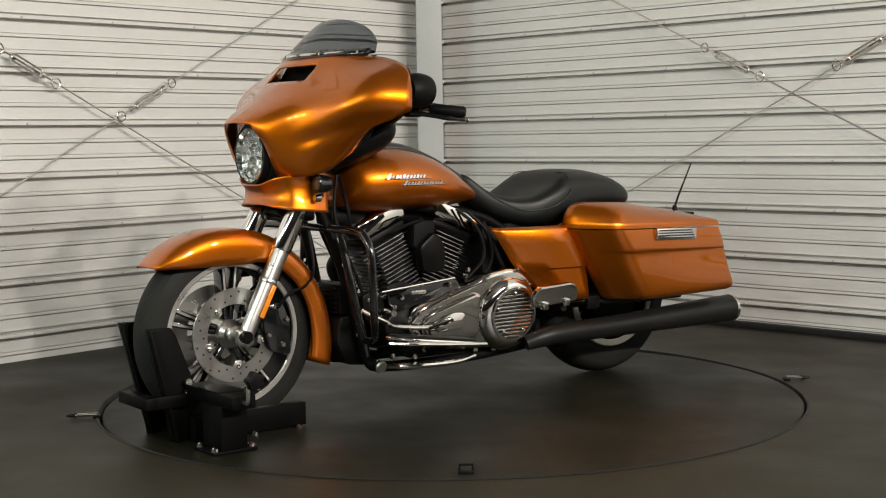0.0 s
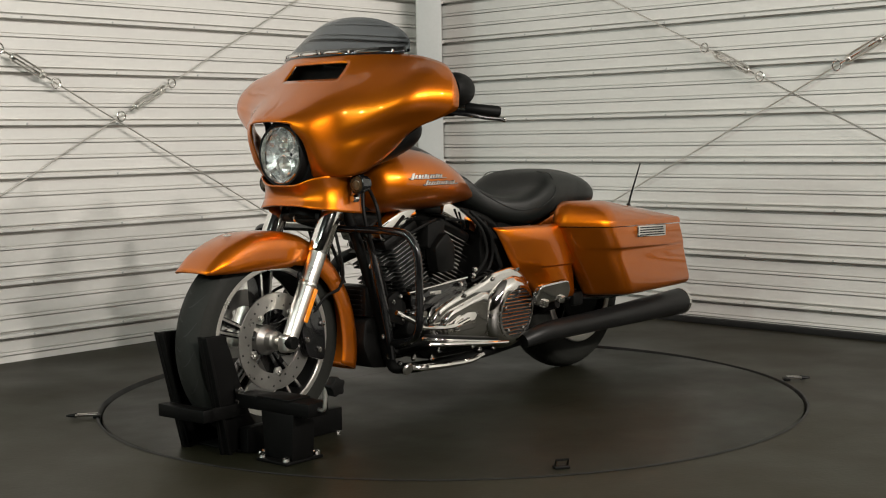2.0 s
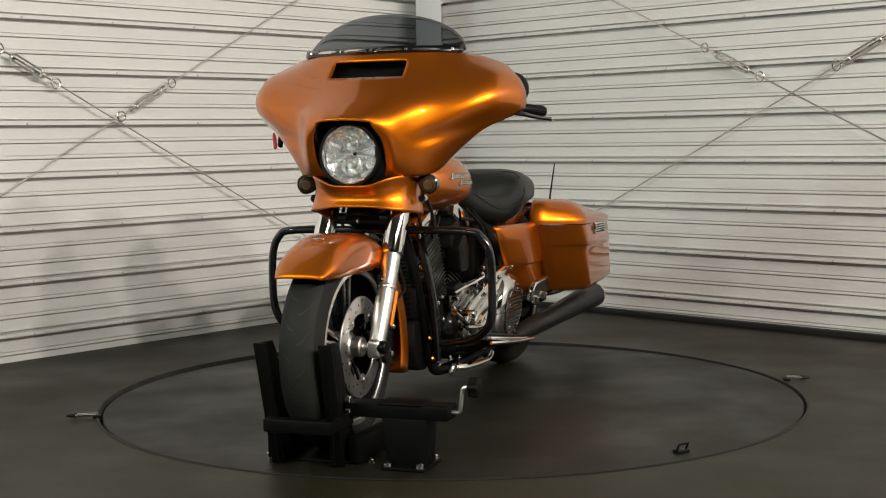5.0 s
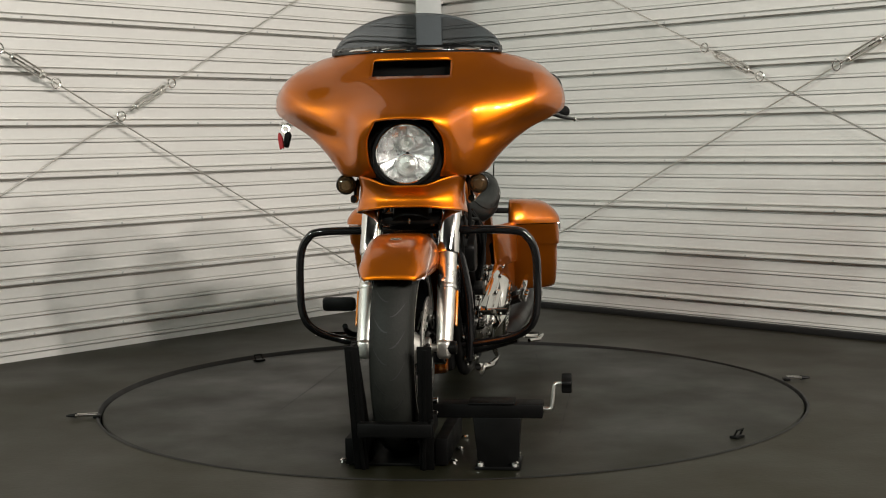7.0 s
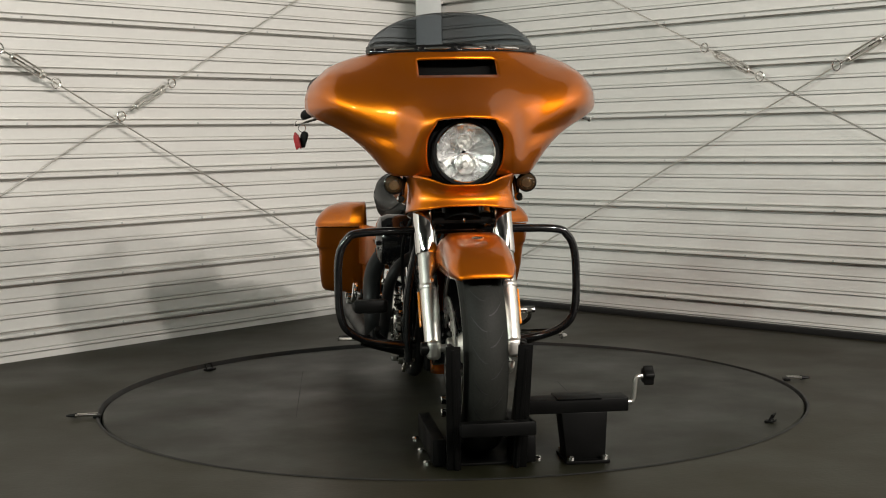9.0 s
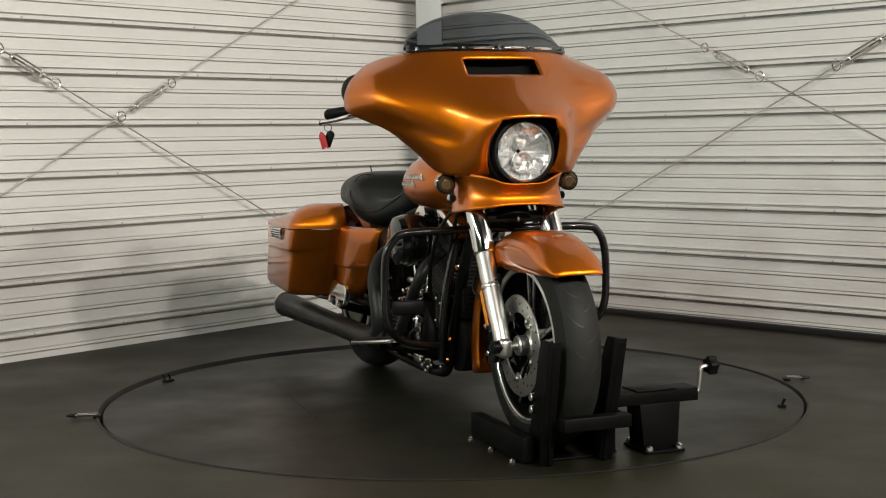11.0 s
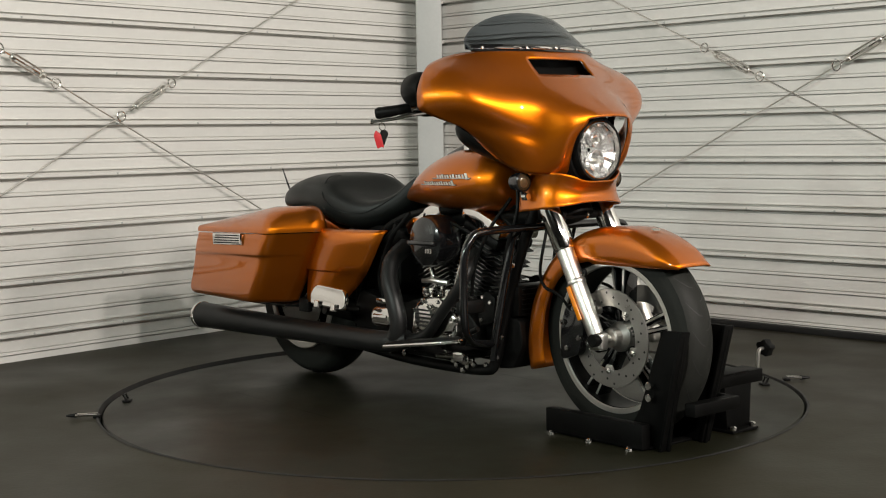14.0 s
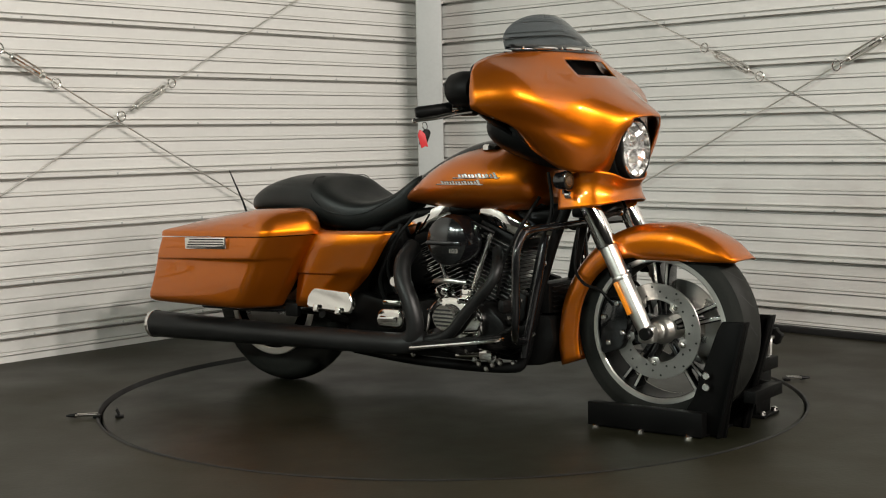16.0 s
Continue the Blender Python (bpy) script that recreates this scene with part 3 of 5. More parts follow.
def nacelle():
    rows = [
        [(0.770, 0.0, 0.775), (0.765, 0.06, 0.778), (0.745, 0.11, 0.796), (0.705, 0.15, 0.806), (0.640, 0.168, 0.806), (0.575, 0.165, 0.800)],
        [(0.752, 0.0, 0.755), (0.748, 0.06, 0.756), (0.728, 0.11, 0.765), (0.695, 0.145, 0.770), (0.635, 0.160, 0.770), (0.575, 0.158, 0.770)],
        [(0.748, 0.0, 0.735), (0.744, 0.06, 0.735), (0.728, 0.11, 0.735), (0.695, 0.150, 0.735), (0.635, 0.163, 0.732), (0.575, 0.160, 0.730)],
        [(0.758, 0.0, 0.714), (0.755, 0.06, 0.713), (0.742, 0.11, 0.706), (0.706, 0.158, 0.699), (0.640, 0.170, 0.690), (0.575, 0.166, 0.684)],
    ]
    bm = skin(patch(rows, 5, 5), False, False)
    mirror_y(bm)
    thick(part("fork_nacelle", bm, ORANGE, bike, "burnt orange fork shroud under the headlamp", sharp=60), 0.005, -1)
    part("steering_head", tube([(0.66, 0, 0.66), (0.50, 0, 0.98)], 0.06, 20), SATIN, bike)


nacelle()


def signal_lamps():
    for s in (1, -1):
        b = part("turn_signal", lathe([(0.012, -0.045), (0.024, -0.035), (0.030, -0.008), (0.031, 0.008), (0.028, 0.010), (0.026, 0.004)], Matrix.Translation((0.632, s * 0.205, 0.778)) @ Matrix.Rotation(radians(90), 4, "Y"), 28), GLOSSBLACK, bike, "small round front turn signal")
        part("lens", lathe([(0.028 * math.sin(radians(a)), 0.004 + 0.013 * math.cos(radians(a))) for a in (90, 70, 50, 30, 12, 2)], Matrix.Translation((0.632, s * 0.205, 0.778)) @ Matrix.Rotation(radians(90), 4, "Y"), 28), AMBERLENS, b, "smoked amber lens")
        part("bulb", lathe([(0.002, 0.0), (0.012, 0.002), (0.014, 0.006), (0.004, 0.008)], Matrix.Translation((0.632, s * 0.205, 0.776)) @ Matrix.Rotation(radians(90), 4, "Y"), 16), BRUSHED, b)
        part("stalk", tube([(0.60, s * 0.165, 0.80), (0.605, s * 0.175, 0.775), (0.61, s * 0.18, 0.735)], 0.009, 12, None, 4), GLOSSBLACK, b)
        part("mount_nut", lathe([(0.010, -0.012), (0.013, -0.008), (0.013, 0.008), (0.010, 0.012)], Matrix.Translation((0.625, s * 0.182, 0.733)) @ Matrix.Rotation(radians(90), 4, "Y"), 12), CHROME, b)


signal_lamps()


def tank():
    secs = [
        (0.470, 0.06, 0.715, 0.800, 0.755, 0), (0.452, 0.125, 0.690, 0.850, 0.765, 0), (0.41, 0.162, 0.676, 0.875, 0.768, 0), (0.33, 0.185, 0.668, 0.886, 0.770, 0),
        (0.23, 0.187, 0.667, 0.886, 0.768, 0), (0.13, 0.172, 0.669, 0.866, 0.760, 0), (0.04, 0.142, 0.674, 0.828, 0.748, 0), (-0.04, 0.104, 0.682, 0.778, 0.728, 0),
        (-0.10, 0.068, 0.690, 0.738, 0.712, 0), (-0.135, 0.030, 0.696, 0.712, 0.704, 0)]
    ob = part("fuel_tank", superloft(secs, 48, 6, 2.2), ORANGE, bike, "burnt orange teardrop fuel tank", sharp=0)
    part("tank_console", superloft([(0.40, 0.03, 0.86, 0.880, 0.868, 0), (0.33, 0.055, 0.86, 0.904, 0.88, 0), (0.20, 0.055, 0.86, 0.902, 0.88, 0), (0.05, 0.045, 0.80, 0.850, 0.83, 0), (-0.10, 0.035, 0.70, 0.772, 0.74, 0), (-0.15, 0.02, 0.70, 0.742, 0.73, 0)], 24, 5, 2.6), GLOSSBLACK, bike, "black console along the tank top", sharp=0)
    part("fuel_cap", lathe([(0.035, 0), (0.035, 0.012), (0.028, 0.018)], Matrix.Translation((0.27, -0.075, 0.875)), 24), CHROME, bike)
    # badge: two rows of plain slanted silver bars on a dark backing
    tree = BVHTree.FromPolygons([v.co for v in ob.data.vertices], [p.vertices for p in ob.data.polygons])

    def skin_y(x, z):
        hit = tree.ray_cast(Vector((x, 1.0, z)), Vector((0, -1, 0)))[0]
        return hit.y if hit else 0.15
    for s in (1, -1):
        for name, grow, material, lift in (("badge_backing", 0.0012, SEAM, 0.0008), ("tank_badge", 0.0, SILVER, 0.0022)):
            bars = bmesh.new()
            for x0, x1, z, h, n in ((0.352, 0.200, 0.792, 0.020, 11), (0.292, 0.122, 0.769, 0.017, 13)):
                for k in range(n):
                    xa = x0 + (x1 - x0) * (k + 0.06) / n
                    xb = x0 + (x1 - x0) * (k + (0.62 if k % 2 else 0.76)) / n
                    hh = h * (1.0 if k == 0 else 0.55 + 0.2 * ((k * 7) % 4 == 0)) / 2 + grow
                    zz = z - 0.003 * k / n
                    quad = []
                    for x, dz in ((xa + grow, -hh), (xb - grow, -hh), (xb - grow, hh), (xa + grow, hh)):
                        quad.append(Vector((x - 0.6 * dz, s * (skin_y(x, zz + dz) + lift), zz + dz)))
                    inner = [Vector((q.x, q.y - s * 0.004, q.z)) for q in quad]
                    skin([inner, quad], True, True, bars)
                ends = [(x0 + 0.012, z - h * 0.36), (x1 - 0.022, z - h * 0.44)]
                line = []
                for k in range(9):
                    t = k / 8
                    x, zz = ends[0][0] + (ends[1][0] - ends[0][0]) * t, ends[0][1] + (ends[1][1] - ends[0][1]) * t
                    line.append((x, s * (skin_y(x, zz) + lift * 0.6), zz))
                tube(line, 0.0018 + grow * 0.5, 6, bars)
            part(name, bars, material, ob, "silver tank badge of slanted bars" if lift > 0.001 else "", smooth=False)


tank()


def seat():
    secs = [
        (-0.055, 0.035, 0.740, 0.790, 0.765, 0), (-0.085, 0.062, 0.690, 0.782, 0.745, 0), (-0.15, 0.095, 0.640, 0.735, 0.690, 0.004), (-0.22, 0.135, 0.605, 0.712, 0.660, 0.014),
        (-0.30, 0.168, 0.585, 0.722, 0.655, 0.030), (-0.38, 0.185, 0.588, 0.762, 0.675, 0.040), (-0.44, 0.188, 0.600, 0.790, 0.695, 0.012), (-0.52, 0.180, 0.630, 0.798, 0.705, 0.006),
        (-0.60, 0.168, 0.640, 0.792, 0.710, 0.004), (-0.70, 0.152, 0.645, 0.768, 0.705, 0.002), (-0.78, 0.125, 0.650, 0.732, 0.690, 0), (-0.825, 0.085, 0.652, 0.695, 0.674, 0), (-0.84, 0.03, 0.660, 0.676, 0.668, 0)]
    ob = part("seat", superloft(secs, 56, 6, 2.9), LEATHER, bike, "black leather two-up seat with a scooped rider bucket", sharp=0)
    for s in (1, -1):
        part("piping", tube([(-0.10, s * 0.064, 0.742), (-0.22, s * 0.137, 0.664), (-0.30, s * 0.170, 0.652), (-0.38, s * 0.187, 0.668), (-0.44, s * 0.189, 0.715), (-0.455, s * 0.150, 0.775), (-0.46, s * 0.09, 0.784)], 0.0018, 8, None, 6), LEATHER, ob)


seat()


def saddlebag(s):
    # plan outline by height: z, front inner x, outer corner x, rear x, outer y, rear outer y
    lev = [
        (0.318, -0.560, -0.640, -1.065, 0.372, 0.340), (0.324, -0.545, -0.622, -1.095, 0.386, 0.354), (0.345, -0.528, -0.602, -1.104, 0.396, 0.362), (0.42, -0.478, -0.556, -1.078, 0.403, 0.366),
        (0.495, -0.428, -0.516, -1.050, 0.406, 0.368), (0.512, -0.416, -0.508, -1.044, 0.414, 0.371), (0.55, -0.390, -0.488, -1.030, 0.415, 0.371), (0.586, -0.364, -0.468, -1.016, 0.413, 0.369)]

    def ring(l):
        z, xf, xc, xr, yo, yr = l
        xr -= 0.028
        poly = [(xf, 0.225), (xf - 0.008, 0.275), (xc, yo), (xr + 0.008, yr), (xr, yr - 0.05), (xr, 0.225)]
        lean = lambda x: -0.020 * max(0, (-0.3 - x)) / 0.7
        return [Vector((p.x, s * p.y, z + (lean(p.x) if z > 0.4 else 0.0))) for p in rounded(poly, 0.045, 5)]
    fine = [[Vector((c.x, c.y, c.z)) for c in col] for col in zip(*[catmull(list(c), 4) for c in zip(*[ring(l) for l in lev])])]
    bag = part("saddlebag", skin(fine, True, True), ORANGE, bike, "burnt orange hard saddlebag", sharp=50)
    lid = [(0.590, -0.358, -0.464, -1.018, 0.419, 0.375), (0.602, -0.356, -0.464, -1.018, 0.419, 0.375), (0.614, -0.358, -0.466, -1.012, 0.415, 0.371),
           (0.640, -0.366, -0.476, -0.992, 0.398, 0.356), (0.664, -0.384, -0.494, -0.960, 0.368, 0.334), (0.678, -0.412, -0.520, -0.915, 0.332, 0.306), (0.683, -0.45, -0.55, -0.86, 0.30, 0.285)]

    def lid_ring(l):
        z, xf, xc, xr, yo, yr = l
        xr -= 0.022
        poly = [(xf, 0.225), (xf - 0.008, 0.275), (xc, yo), (xr + 0.008, yr), (xr, yr - 0.05), (xr, 0.225)]
        drop = lambda x: -0.020 * max(0, (-0.3 - x)) / 0.7 - max(0, z - 0.61) * 0.75 * max(0, min(1, (-0.55 - x) / 0.42)) ** 1.6
        return [Vector((p.x, s * p.y, z + drop(p.x))) for p in rounded(poly, 0.045, 5)]
    rings = [lid_ring(l) for l in lid]
    fine = rings[:2] + [list(r) for r in zip(*[catmull(list(c), 4) for c in zip(*rings[1:])])][1:]
    part("lid", skin(fine, True, True), ORANGE, bag, "burnt orange saddlebag lid", sharp=50)
    # latch
    y = s * 0.394
    m = Matrix.Translation((-0.768, y, 0.552)) @ Matrix.Rotation(radians(4.3 * s), 4, "Z") @ Matrix.Rotation(radians(-2.0), 4, "Y")
    lat = part("latch", block((-0.112, -0.010, -0.022), (0.112, 0.010, 0.022), 0.005, m), CHROME, bag, "chrome latch with black inset lines")
    for k in range(4):
        z = -0.014 + 0.0092 * k
        part("latch_line", block((-0.100 + 0.006 * k, s * 0.0105 - 0.001, z - 0.0022), (0.104, s * 0.0105 + 0.001, z + 0.0022), 0, m), SEAM, lat, smooth=False)
    return bag


saddlebag(1)
saddlebag(-1)


def side_cover(s):
    rows = []
    for z, xa, xb in ((0.598, -0.075, -0.395), (0.585, -0.082, -0.400), (0.54, -0.115, -0.425), (0.48, -0.155, -0.450), (0.450, -0.179, -0.459), (0.442, -0.190, -0.462), (0.40, -0.235, -0.470), (0.36, -0.290, -0.475), (0.325, -0.335, -0.478)):
        row = []
        bulge = 0.016 if z > 0.448 else 0.002
        for k in range(9):
            t = k / 8
            x = xa + (xb - xa) * t
            y = 0.165 + (0.045 + bulge) * math.sin(math.pi * min(1, 0.12 + 0.55 * t)) + 0.035 * t
            if z > 0.59:
                y -= 0.012
            row.append(Vector((x, s * y, z)))
        rows.append(row)
    ob = part("side_cover", skin(rows, False, False), ORANGE, bike, "burnt orange side cover panel", sharp=50)
    thick(ob, 0.006, 0)


side_cover(1)
side_cover(-1)


def exhaust(s):
    if s > 0:
        pts = [(-0.20, 0.215, 0.185), (-0.26, 0.235, 0.203), (-0.34, 0.245, 0.211), (-0.60, 0.25, 0.215), (-0.90, 0.255, 0.222), (-1.12, 0.26, 0.228), (-1.205, 0.262, 0.230)]
        rad = [0.026, 0.034, 0.037, 0.039, 0.046, 0.052, 0.053]
    else:
        pts = [(0.08, -0.215, 0.240), (0.02, -0.235, 0.228), (-0.06, -0.245, 0.222), (-0.45, -0.25, 0.218), (-0.80, -0.255, 0.216), (-1.10, -0.26, 0.216), (-1.195, -0.262, 0.216)]
        rad = [0.030, 0.036, 0.038, 0.040, 0.045, 0.050, 0.051]
    ob = part("muffler", tube(pts, rad, 28, None, 6), PIPE, bike, "matt black tapered muffler")
    e, d = Vector(pts[-1]), (Vector(pts[-1]) - Vector(pts[-2])).normalized()
    part("muffler_tip", lathe([(0.040, -0.02), (0.044, 0.010), (0.0535, 0.008), (0.0535, -0.004), (0.050, -0.006)], spun(e, e + d), 28), CHROME, ob, "bright muffler end ring")
    part("muffler_bore", lathe([(0.030, 0.0), (0.041, 0.0035)], spun(e, e + d), 24), SEAM, ob)
    if s < 0:
        part("rear_header", tube([(-0.03, -0.13, 0.545), (-0.02, -0.20, 0.500), (0.0, -0.232, 0.44), (0.035, -0.240, 0.37), (0.055, -0.24, 0.30), (0.04, -0.238, 0.25), (-0.01, -0.238, 0.228)], 0.030, 20, None, 6), PIPE, bike, "matt black exhaust header shield")
        part("front_header", tube([(0.30, -0.10, 0.54), (0.345, -0.17, 0.50), (0.335, -0.20, 0.44), (0.24, -0.205, 0.34), (0.17, -0.21, 0.265), (0.08, -0.215, 0.235)], 0.019, 20, None, 6), PIPE, bike, "matt black front exhaust header")


exhaust(1)
exhaust(-1)


def engine():
    cr = part("crankcase", prism(rounded([(0.34, 0.22), (0.36, 0.30), (0.28, 0.37), (0.04, 0.37), (-0.06, 0.34), (-0.28, 0.38), (-0.33, 0.28), (-0.26, 0.17), (0.25, 0.17)], 0.03), 1, -0.15, 0.15, 0.012), SATIN, bike, "black engine crankcase and gearbox")
    for name, base_x, top_x in (("front", 0.195, 0.325), ("rear", 0.125, -0.005)):
        p0, p1 = Vector((base_x, 0, 0.345)), Vector((top_x, 0, 0.655))
        m = spun(p0, p1)
        L = (p1 - p0).length
        cyl = part("cylinder", lathe([(0.055, 0), (0.055, L * 0.8)], m, 28), SATIN, bike, "black finned engine cylinder")
        for k in range(17):
            h = 0.012 + k * (L * 0.73) / 17
            fin = block((-0.088, -0.096, h), (0.088, 0.096, h + 0.0030), 0.0)
            bmesh.ops.bevel(fin, geom=[e for e in fin.edges if abs((e.verts[0].co - e.verts[1].co).z) > 0.003], offset=0.035, segments=4, affect="EDGES")
            bmesh.ops.transform(fin, matrix=m, verts=fin.verts[:])
            part("cooling_fin", fin, SATIN, cyl)
            edge = block((-0.0885, -0.0965, h + 0.0031), (0.0885, 0.0965, h + 0.0050), 0)
            bmesh.ops.bevel(edge, geom=[e for e in edge.edges if abs((e.verts[0].co - e.verts[1].co).z) > 0.001], offset=0.035, segments=4, affect="EDGES")
            bmesh.ops.transform(edge, matrix=m, verts=edge.verts[:])
            part("fin_edge", edge, ALLOYFIN, cyl, "machined bright fin edge")
        head = block((-0.085, -0.09, L * 0.74), (0.085, 0.09, L * 0.86), 0.014, m)
        part("cylinder_head", head, SATIN, cyl)
        rk = block((-0.096, -0.100, L * 0.87), (0.086, 0.100, L * 1.03), 0.009, m, None, 2)
        rock = part("rocker_cover", rk, CHROME, cyl, "chrome rocker cover")
        for by in (-0.07, 0.07):
            for bx in (-0.07, 0.06):
                part("bolt", lathe([(0.009, 0), (0.009, 0.008), (0.005, 0.011)], m @ Matrix.Translation((bx, by, L * 1.015)), 10), CHROME, rock)
        part("spark_plug", tube([m @ Vector((0.0, 0.085, L * 0.78)), m @ Vector((0.0, 0.125, L * 0.80))], 0.011, 10), PLASTIC, cyl)
        part("pushrod_tube", tube([(0.16 + (0.03 if name == "front" else -0.03), -0.115, 0.36), (top_x * 0.75 + 0.04, -0.112, 0.60)], 0.011, 12), CHROME, cyl, "chrome pushrod tube")
    part("ignition_coil", prism(rounded([(0.13, 0.53), (0.215, 0.545), (0.21, 0.64), (0.12, 0.635)], 0.012), 1, 0.06, 0.125, 0.006), PLASTIC, bike)
    part("horn_cover", prism(rounded([(0.10, 0.46), (0.19, 0.46), (0.205, 0.55), (0.14, 0.60), (0.095, 0.55)], 0.02), 1, 0.10, 0.150, 0.01), SATIN, bike, "black horn cover between the cylinders")
    # primary case
    pc = part("primary_cover", prism(rounded([(0.270, 0.245), (0.290, 0.300), (0.262, 0.345), (0.19, 0.372), (0.02, 0.420), (-0.03, 0.445), (-0.15, 0.462), (-0.235, 0.415), (-0.262, 0.30), (-0.235, 0.205), (-0.15, 0.175), (0.0, 0.185), (0.20, 0.200)], 0.045, 5), 1, 0.13, 0.200, 0.016, 3), CHROME, bike, "polished chrome primary cover")
    part("primary_bulge", prism(rounded([(0.235, 0.262), (0.245, 0.305), (0.21, 0.335), (0.02, 0.385), (0.0, 0.375), (0.0, 0.225), (0.18, 0.222)], 0.03, 5), 1, 0.19, 0.216, 0.012, 3), CHROME, pc)
    c = (-0.130, 0.0, 0.298)
    ring = lathe([(0.128, 0.12), (0.132, 0.19), (0.124, 0.215), (0.106, 0.230), (0.094, 0.232), (0.094, 0.18)], Matrix.Translation((c[0], 0, c[2])) @ Matrix.Rotation(radians(-90), 4, "X"), 48)
    part("clutch_housing", ring, CHROME, pc, "polished round clutch housing")
    dc = part("clutch_cover", disc_y(0.094, 0.215, 0.233, 48, (c[0], 0, c[2])), SEAM, pc, "round clutch cover with chrome slats")
    part("cover_rim", lathe([(0.088, 0.232), (0.095, 0.232), (0.096, 0.239), (0.088, 0.240)], Matrix.Translation((c[0], 0, c[2])) @ Matrix.Rotation(radians(-90), 4, "X"), 48, None, True), CHROME, dc)
    for k in range(13):
        z = -0.078 + 0.013 * k
        h = math.sqrt(max(0, 0.086 ** 2 - z * z))
        part("slat", block((c[0] - h, 0.232, c[2] + z - 0.0034), (c[0] + h, 0.2385, c[2] + z + 0.0034), 0.0015, None, None, 1), CHROME, dc)
    for k in range(5):
        a = radians(72 * k + 18)
        part("bolt", lathe([(0.006, 0), (0.006, 0.004), (0.003, 0.006)], Matrix.Translation((c[0] + 0.074 * math.cos(a), 0.238, c[2] + 0.074 * math.sin(a))) @ Matrix.Rotation(radians(-90), 4, "X"), 10), CHROME, dc)
    for x, z in ((0.262, 0.262), (0.252, 0.33), (0.13, 0.382), (-0.02, 0.425), (-0.16, 0.448), (-0.225, 0.39), (0.06, 0.196), (-0.14, 0.187)):
        part("bolt", lathe([(0.008, 0), (0.008, 0.006), (0.005, 0.009)], Matrix.Translation((x, 0.198, z)) @ Matrix.Rotation(radians(-90), 4, "X"), 10), CHROME, pc)
    # the cover leans out a little towards its top
    for ob in [pc] + list(pc.children_recursive):
        for v in ob.data.vertices:
            v.co.y += 0.13 * (v.co.z - 0.30)
    # right side covers
    cam = part("cam_cover", prism(rounded([(0.05, 0.24), (0.06, 0.34), (0.11, 0.385), (0.21, 0.385), (0.29, 0.33), (0.28, 0.25), (0.18, 0.225)], 0.03, 4), 1, -0.185, -0.13, 0.014, 3), CHROME, bike, "polished chrome cam cover")
    tc = part("timer_cover", disc_y(0.048, -0.212, -0.180, 32, (0.152, 0, 0.318), 0.006), CHROME, cam, "round ribbed timer cover")
    for k in range(5):
        z = -0.026 + 0.013 * k
        h = math.sqrt(0.04 ** 2 - z * z)
        part("slot", block((0.152 - h, -0.2135, 0.318 + z - 0.003), (0.152 + h, -0.2115, 0.318 + z + 0.003), 0), SEAM, tc, smooth=False)
    for x, z in ((0.075, 0.335), (0.12, 0.372), (0.20, 0.372), (0.265, 0.32), (0.262, 0.262), (0.09, 0.255)):
        part("bolt", lathe([(0.007, 0), (0.007, 0.006), (0.004, 0.008)], Matrix.Translation((x, -0.184, z)) @ Matrix.Rotation(radians(90), 4, "X"), 10), CHROME, cam)
    tr = part("gearbox_cover", prism(rounded([(-0.125, 0.265), (-0.03, 0.265), (-0.015, 0.30), (-0.025, 0.335), (-0.12, 0.335), (-0.14, 0.30)], 0.02, 4), 1, -0.215, -0.15, 0.012, 3), CHROME, bike, "chrome gearbox side cover")
    part("cover_rib", block((-0.115, -0.220, 0.290), (-0.04, -0.212, 0.310), 0.004), CHROME, tr)
    part("cover_top", block((-0.11, -0.21, 0.345), (-0.03, -0.16, 0.366), 0.008), CHROME, tr)
    part("dipstick", lathe([(0.014, 0), (0.016, 0.01), (0.010, 0.02)], Matrix.Translation((-0.055, -0.185, 0.40)), 16), CHROME, tr)
    # air cleaner
    ac = part("air_cleaner", lathe([(0.060, 0.10), (0.084, 0.125), (0.088, 0.19), (0.080, 0.215), (0.055, 0.228), (0.002, 0.232)], Matrix.Translation((0.172, 0, 0.575)) @ Matrix.Rotation(radians(90), 4, "X") @ Matrix.Diagonal((0.98, 1.0, 1, 1)), 40), GLOSSBLACK, bike, "black rounded air cleaner")
    part("air_cleaner_rib", block((0.102, -0.236, 0.562), (0.242, -0.216, 0.578), 0.005), GLOSSBLACK, ac)
    txt = bpy.data.curves.new("number_badge", "FONT")
    txt.body, txt.size, txt.extrude, txt.align_x, txt.align_y = "103", 0.020, 0.0008, "CENTER", "CENTER"
    dg = bpy.context.evaluated_depsgraph_get()
    tob = bpy.data.objects.new("tmp_text", txt)
    scene.collection.objects.link(tob)
    bpy.context.view_layer.update()
    tme = bpy.data.meshes.new_from_object(tob.evaluated_get(bpy.context.evaluated_depsgraph_get()))
    bpy.data.objects.remove(tob)
    tbm = bmesh.new()
    tbm.from_mesh(tme)
    bpy.data.meshes.remove(tme)
    bmesh.ops.transform(tbm, matrix=Matrix.Translation((0.215, -0.2365, 0.545)) @ Matrix.Rotation(radians(90), 4, "X") @ Matrix.Diagonal((1.3, 1, 1, 1)), verts=tbm.verts[:])
    part("number_badge", tbm, SILVER, ac, "small silver 103 badge", smooth=False)
    part("intake", block((0.12, -0.12, 0.50), (0.20, 0.10, 0.58), 0.015), SATIN, bike)


engine()


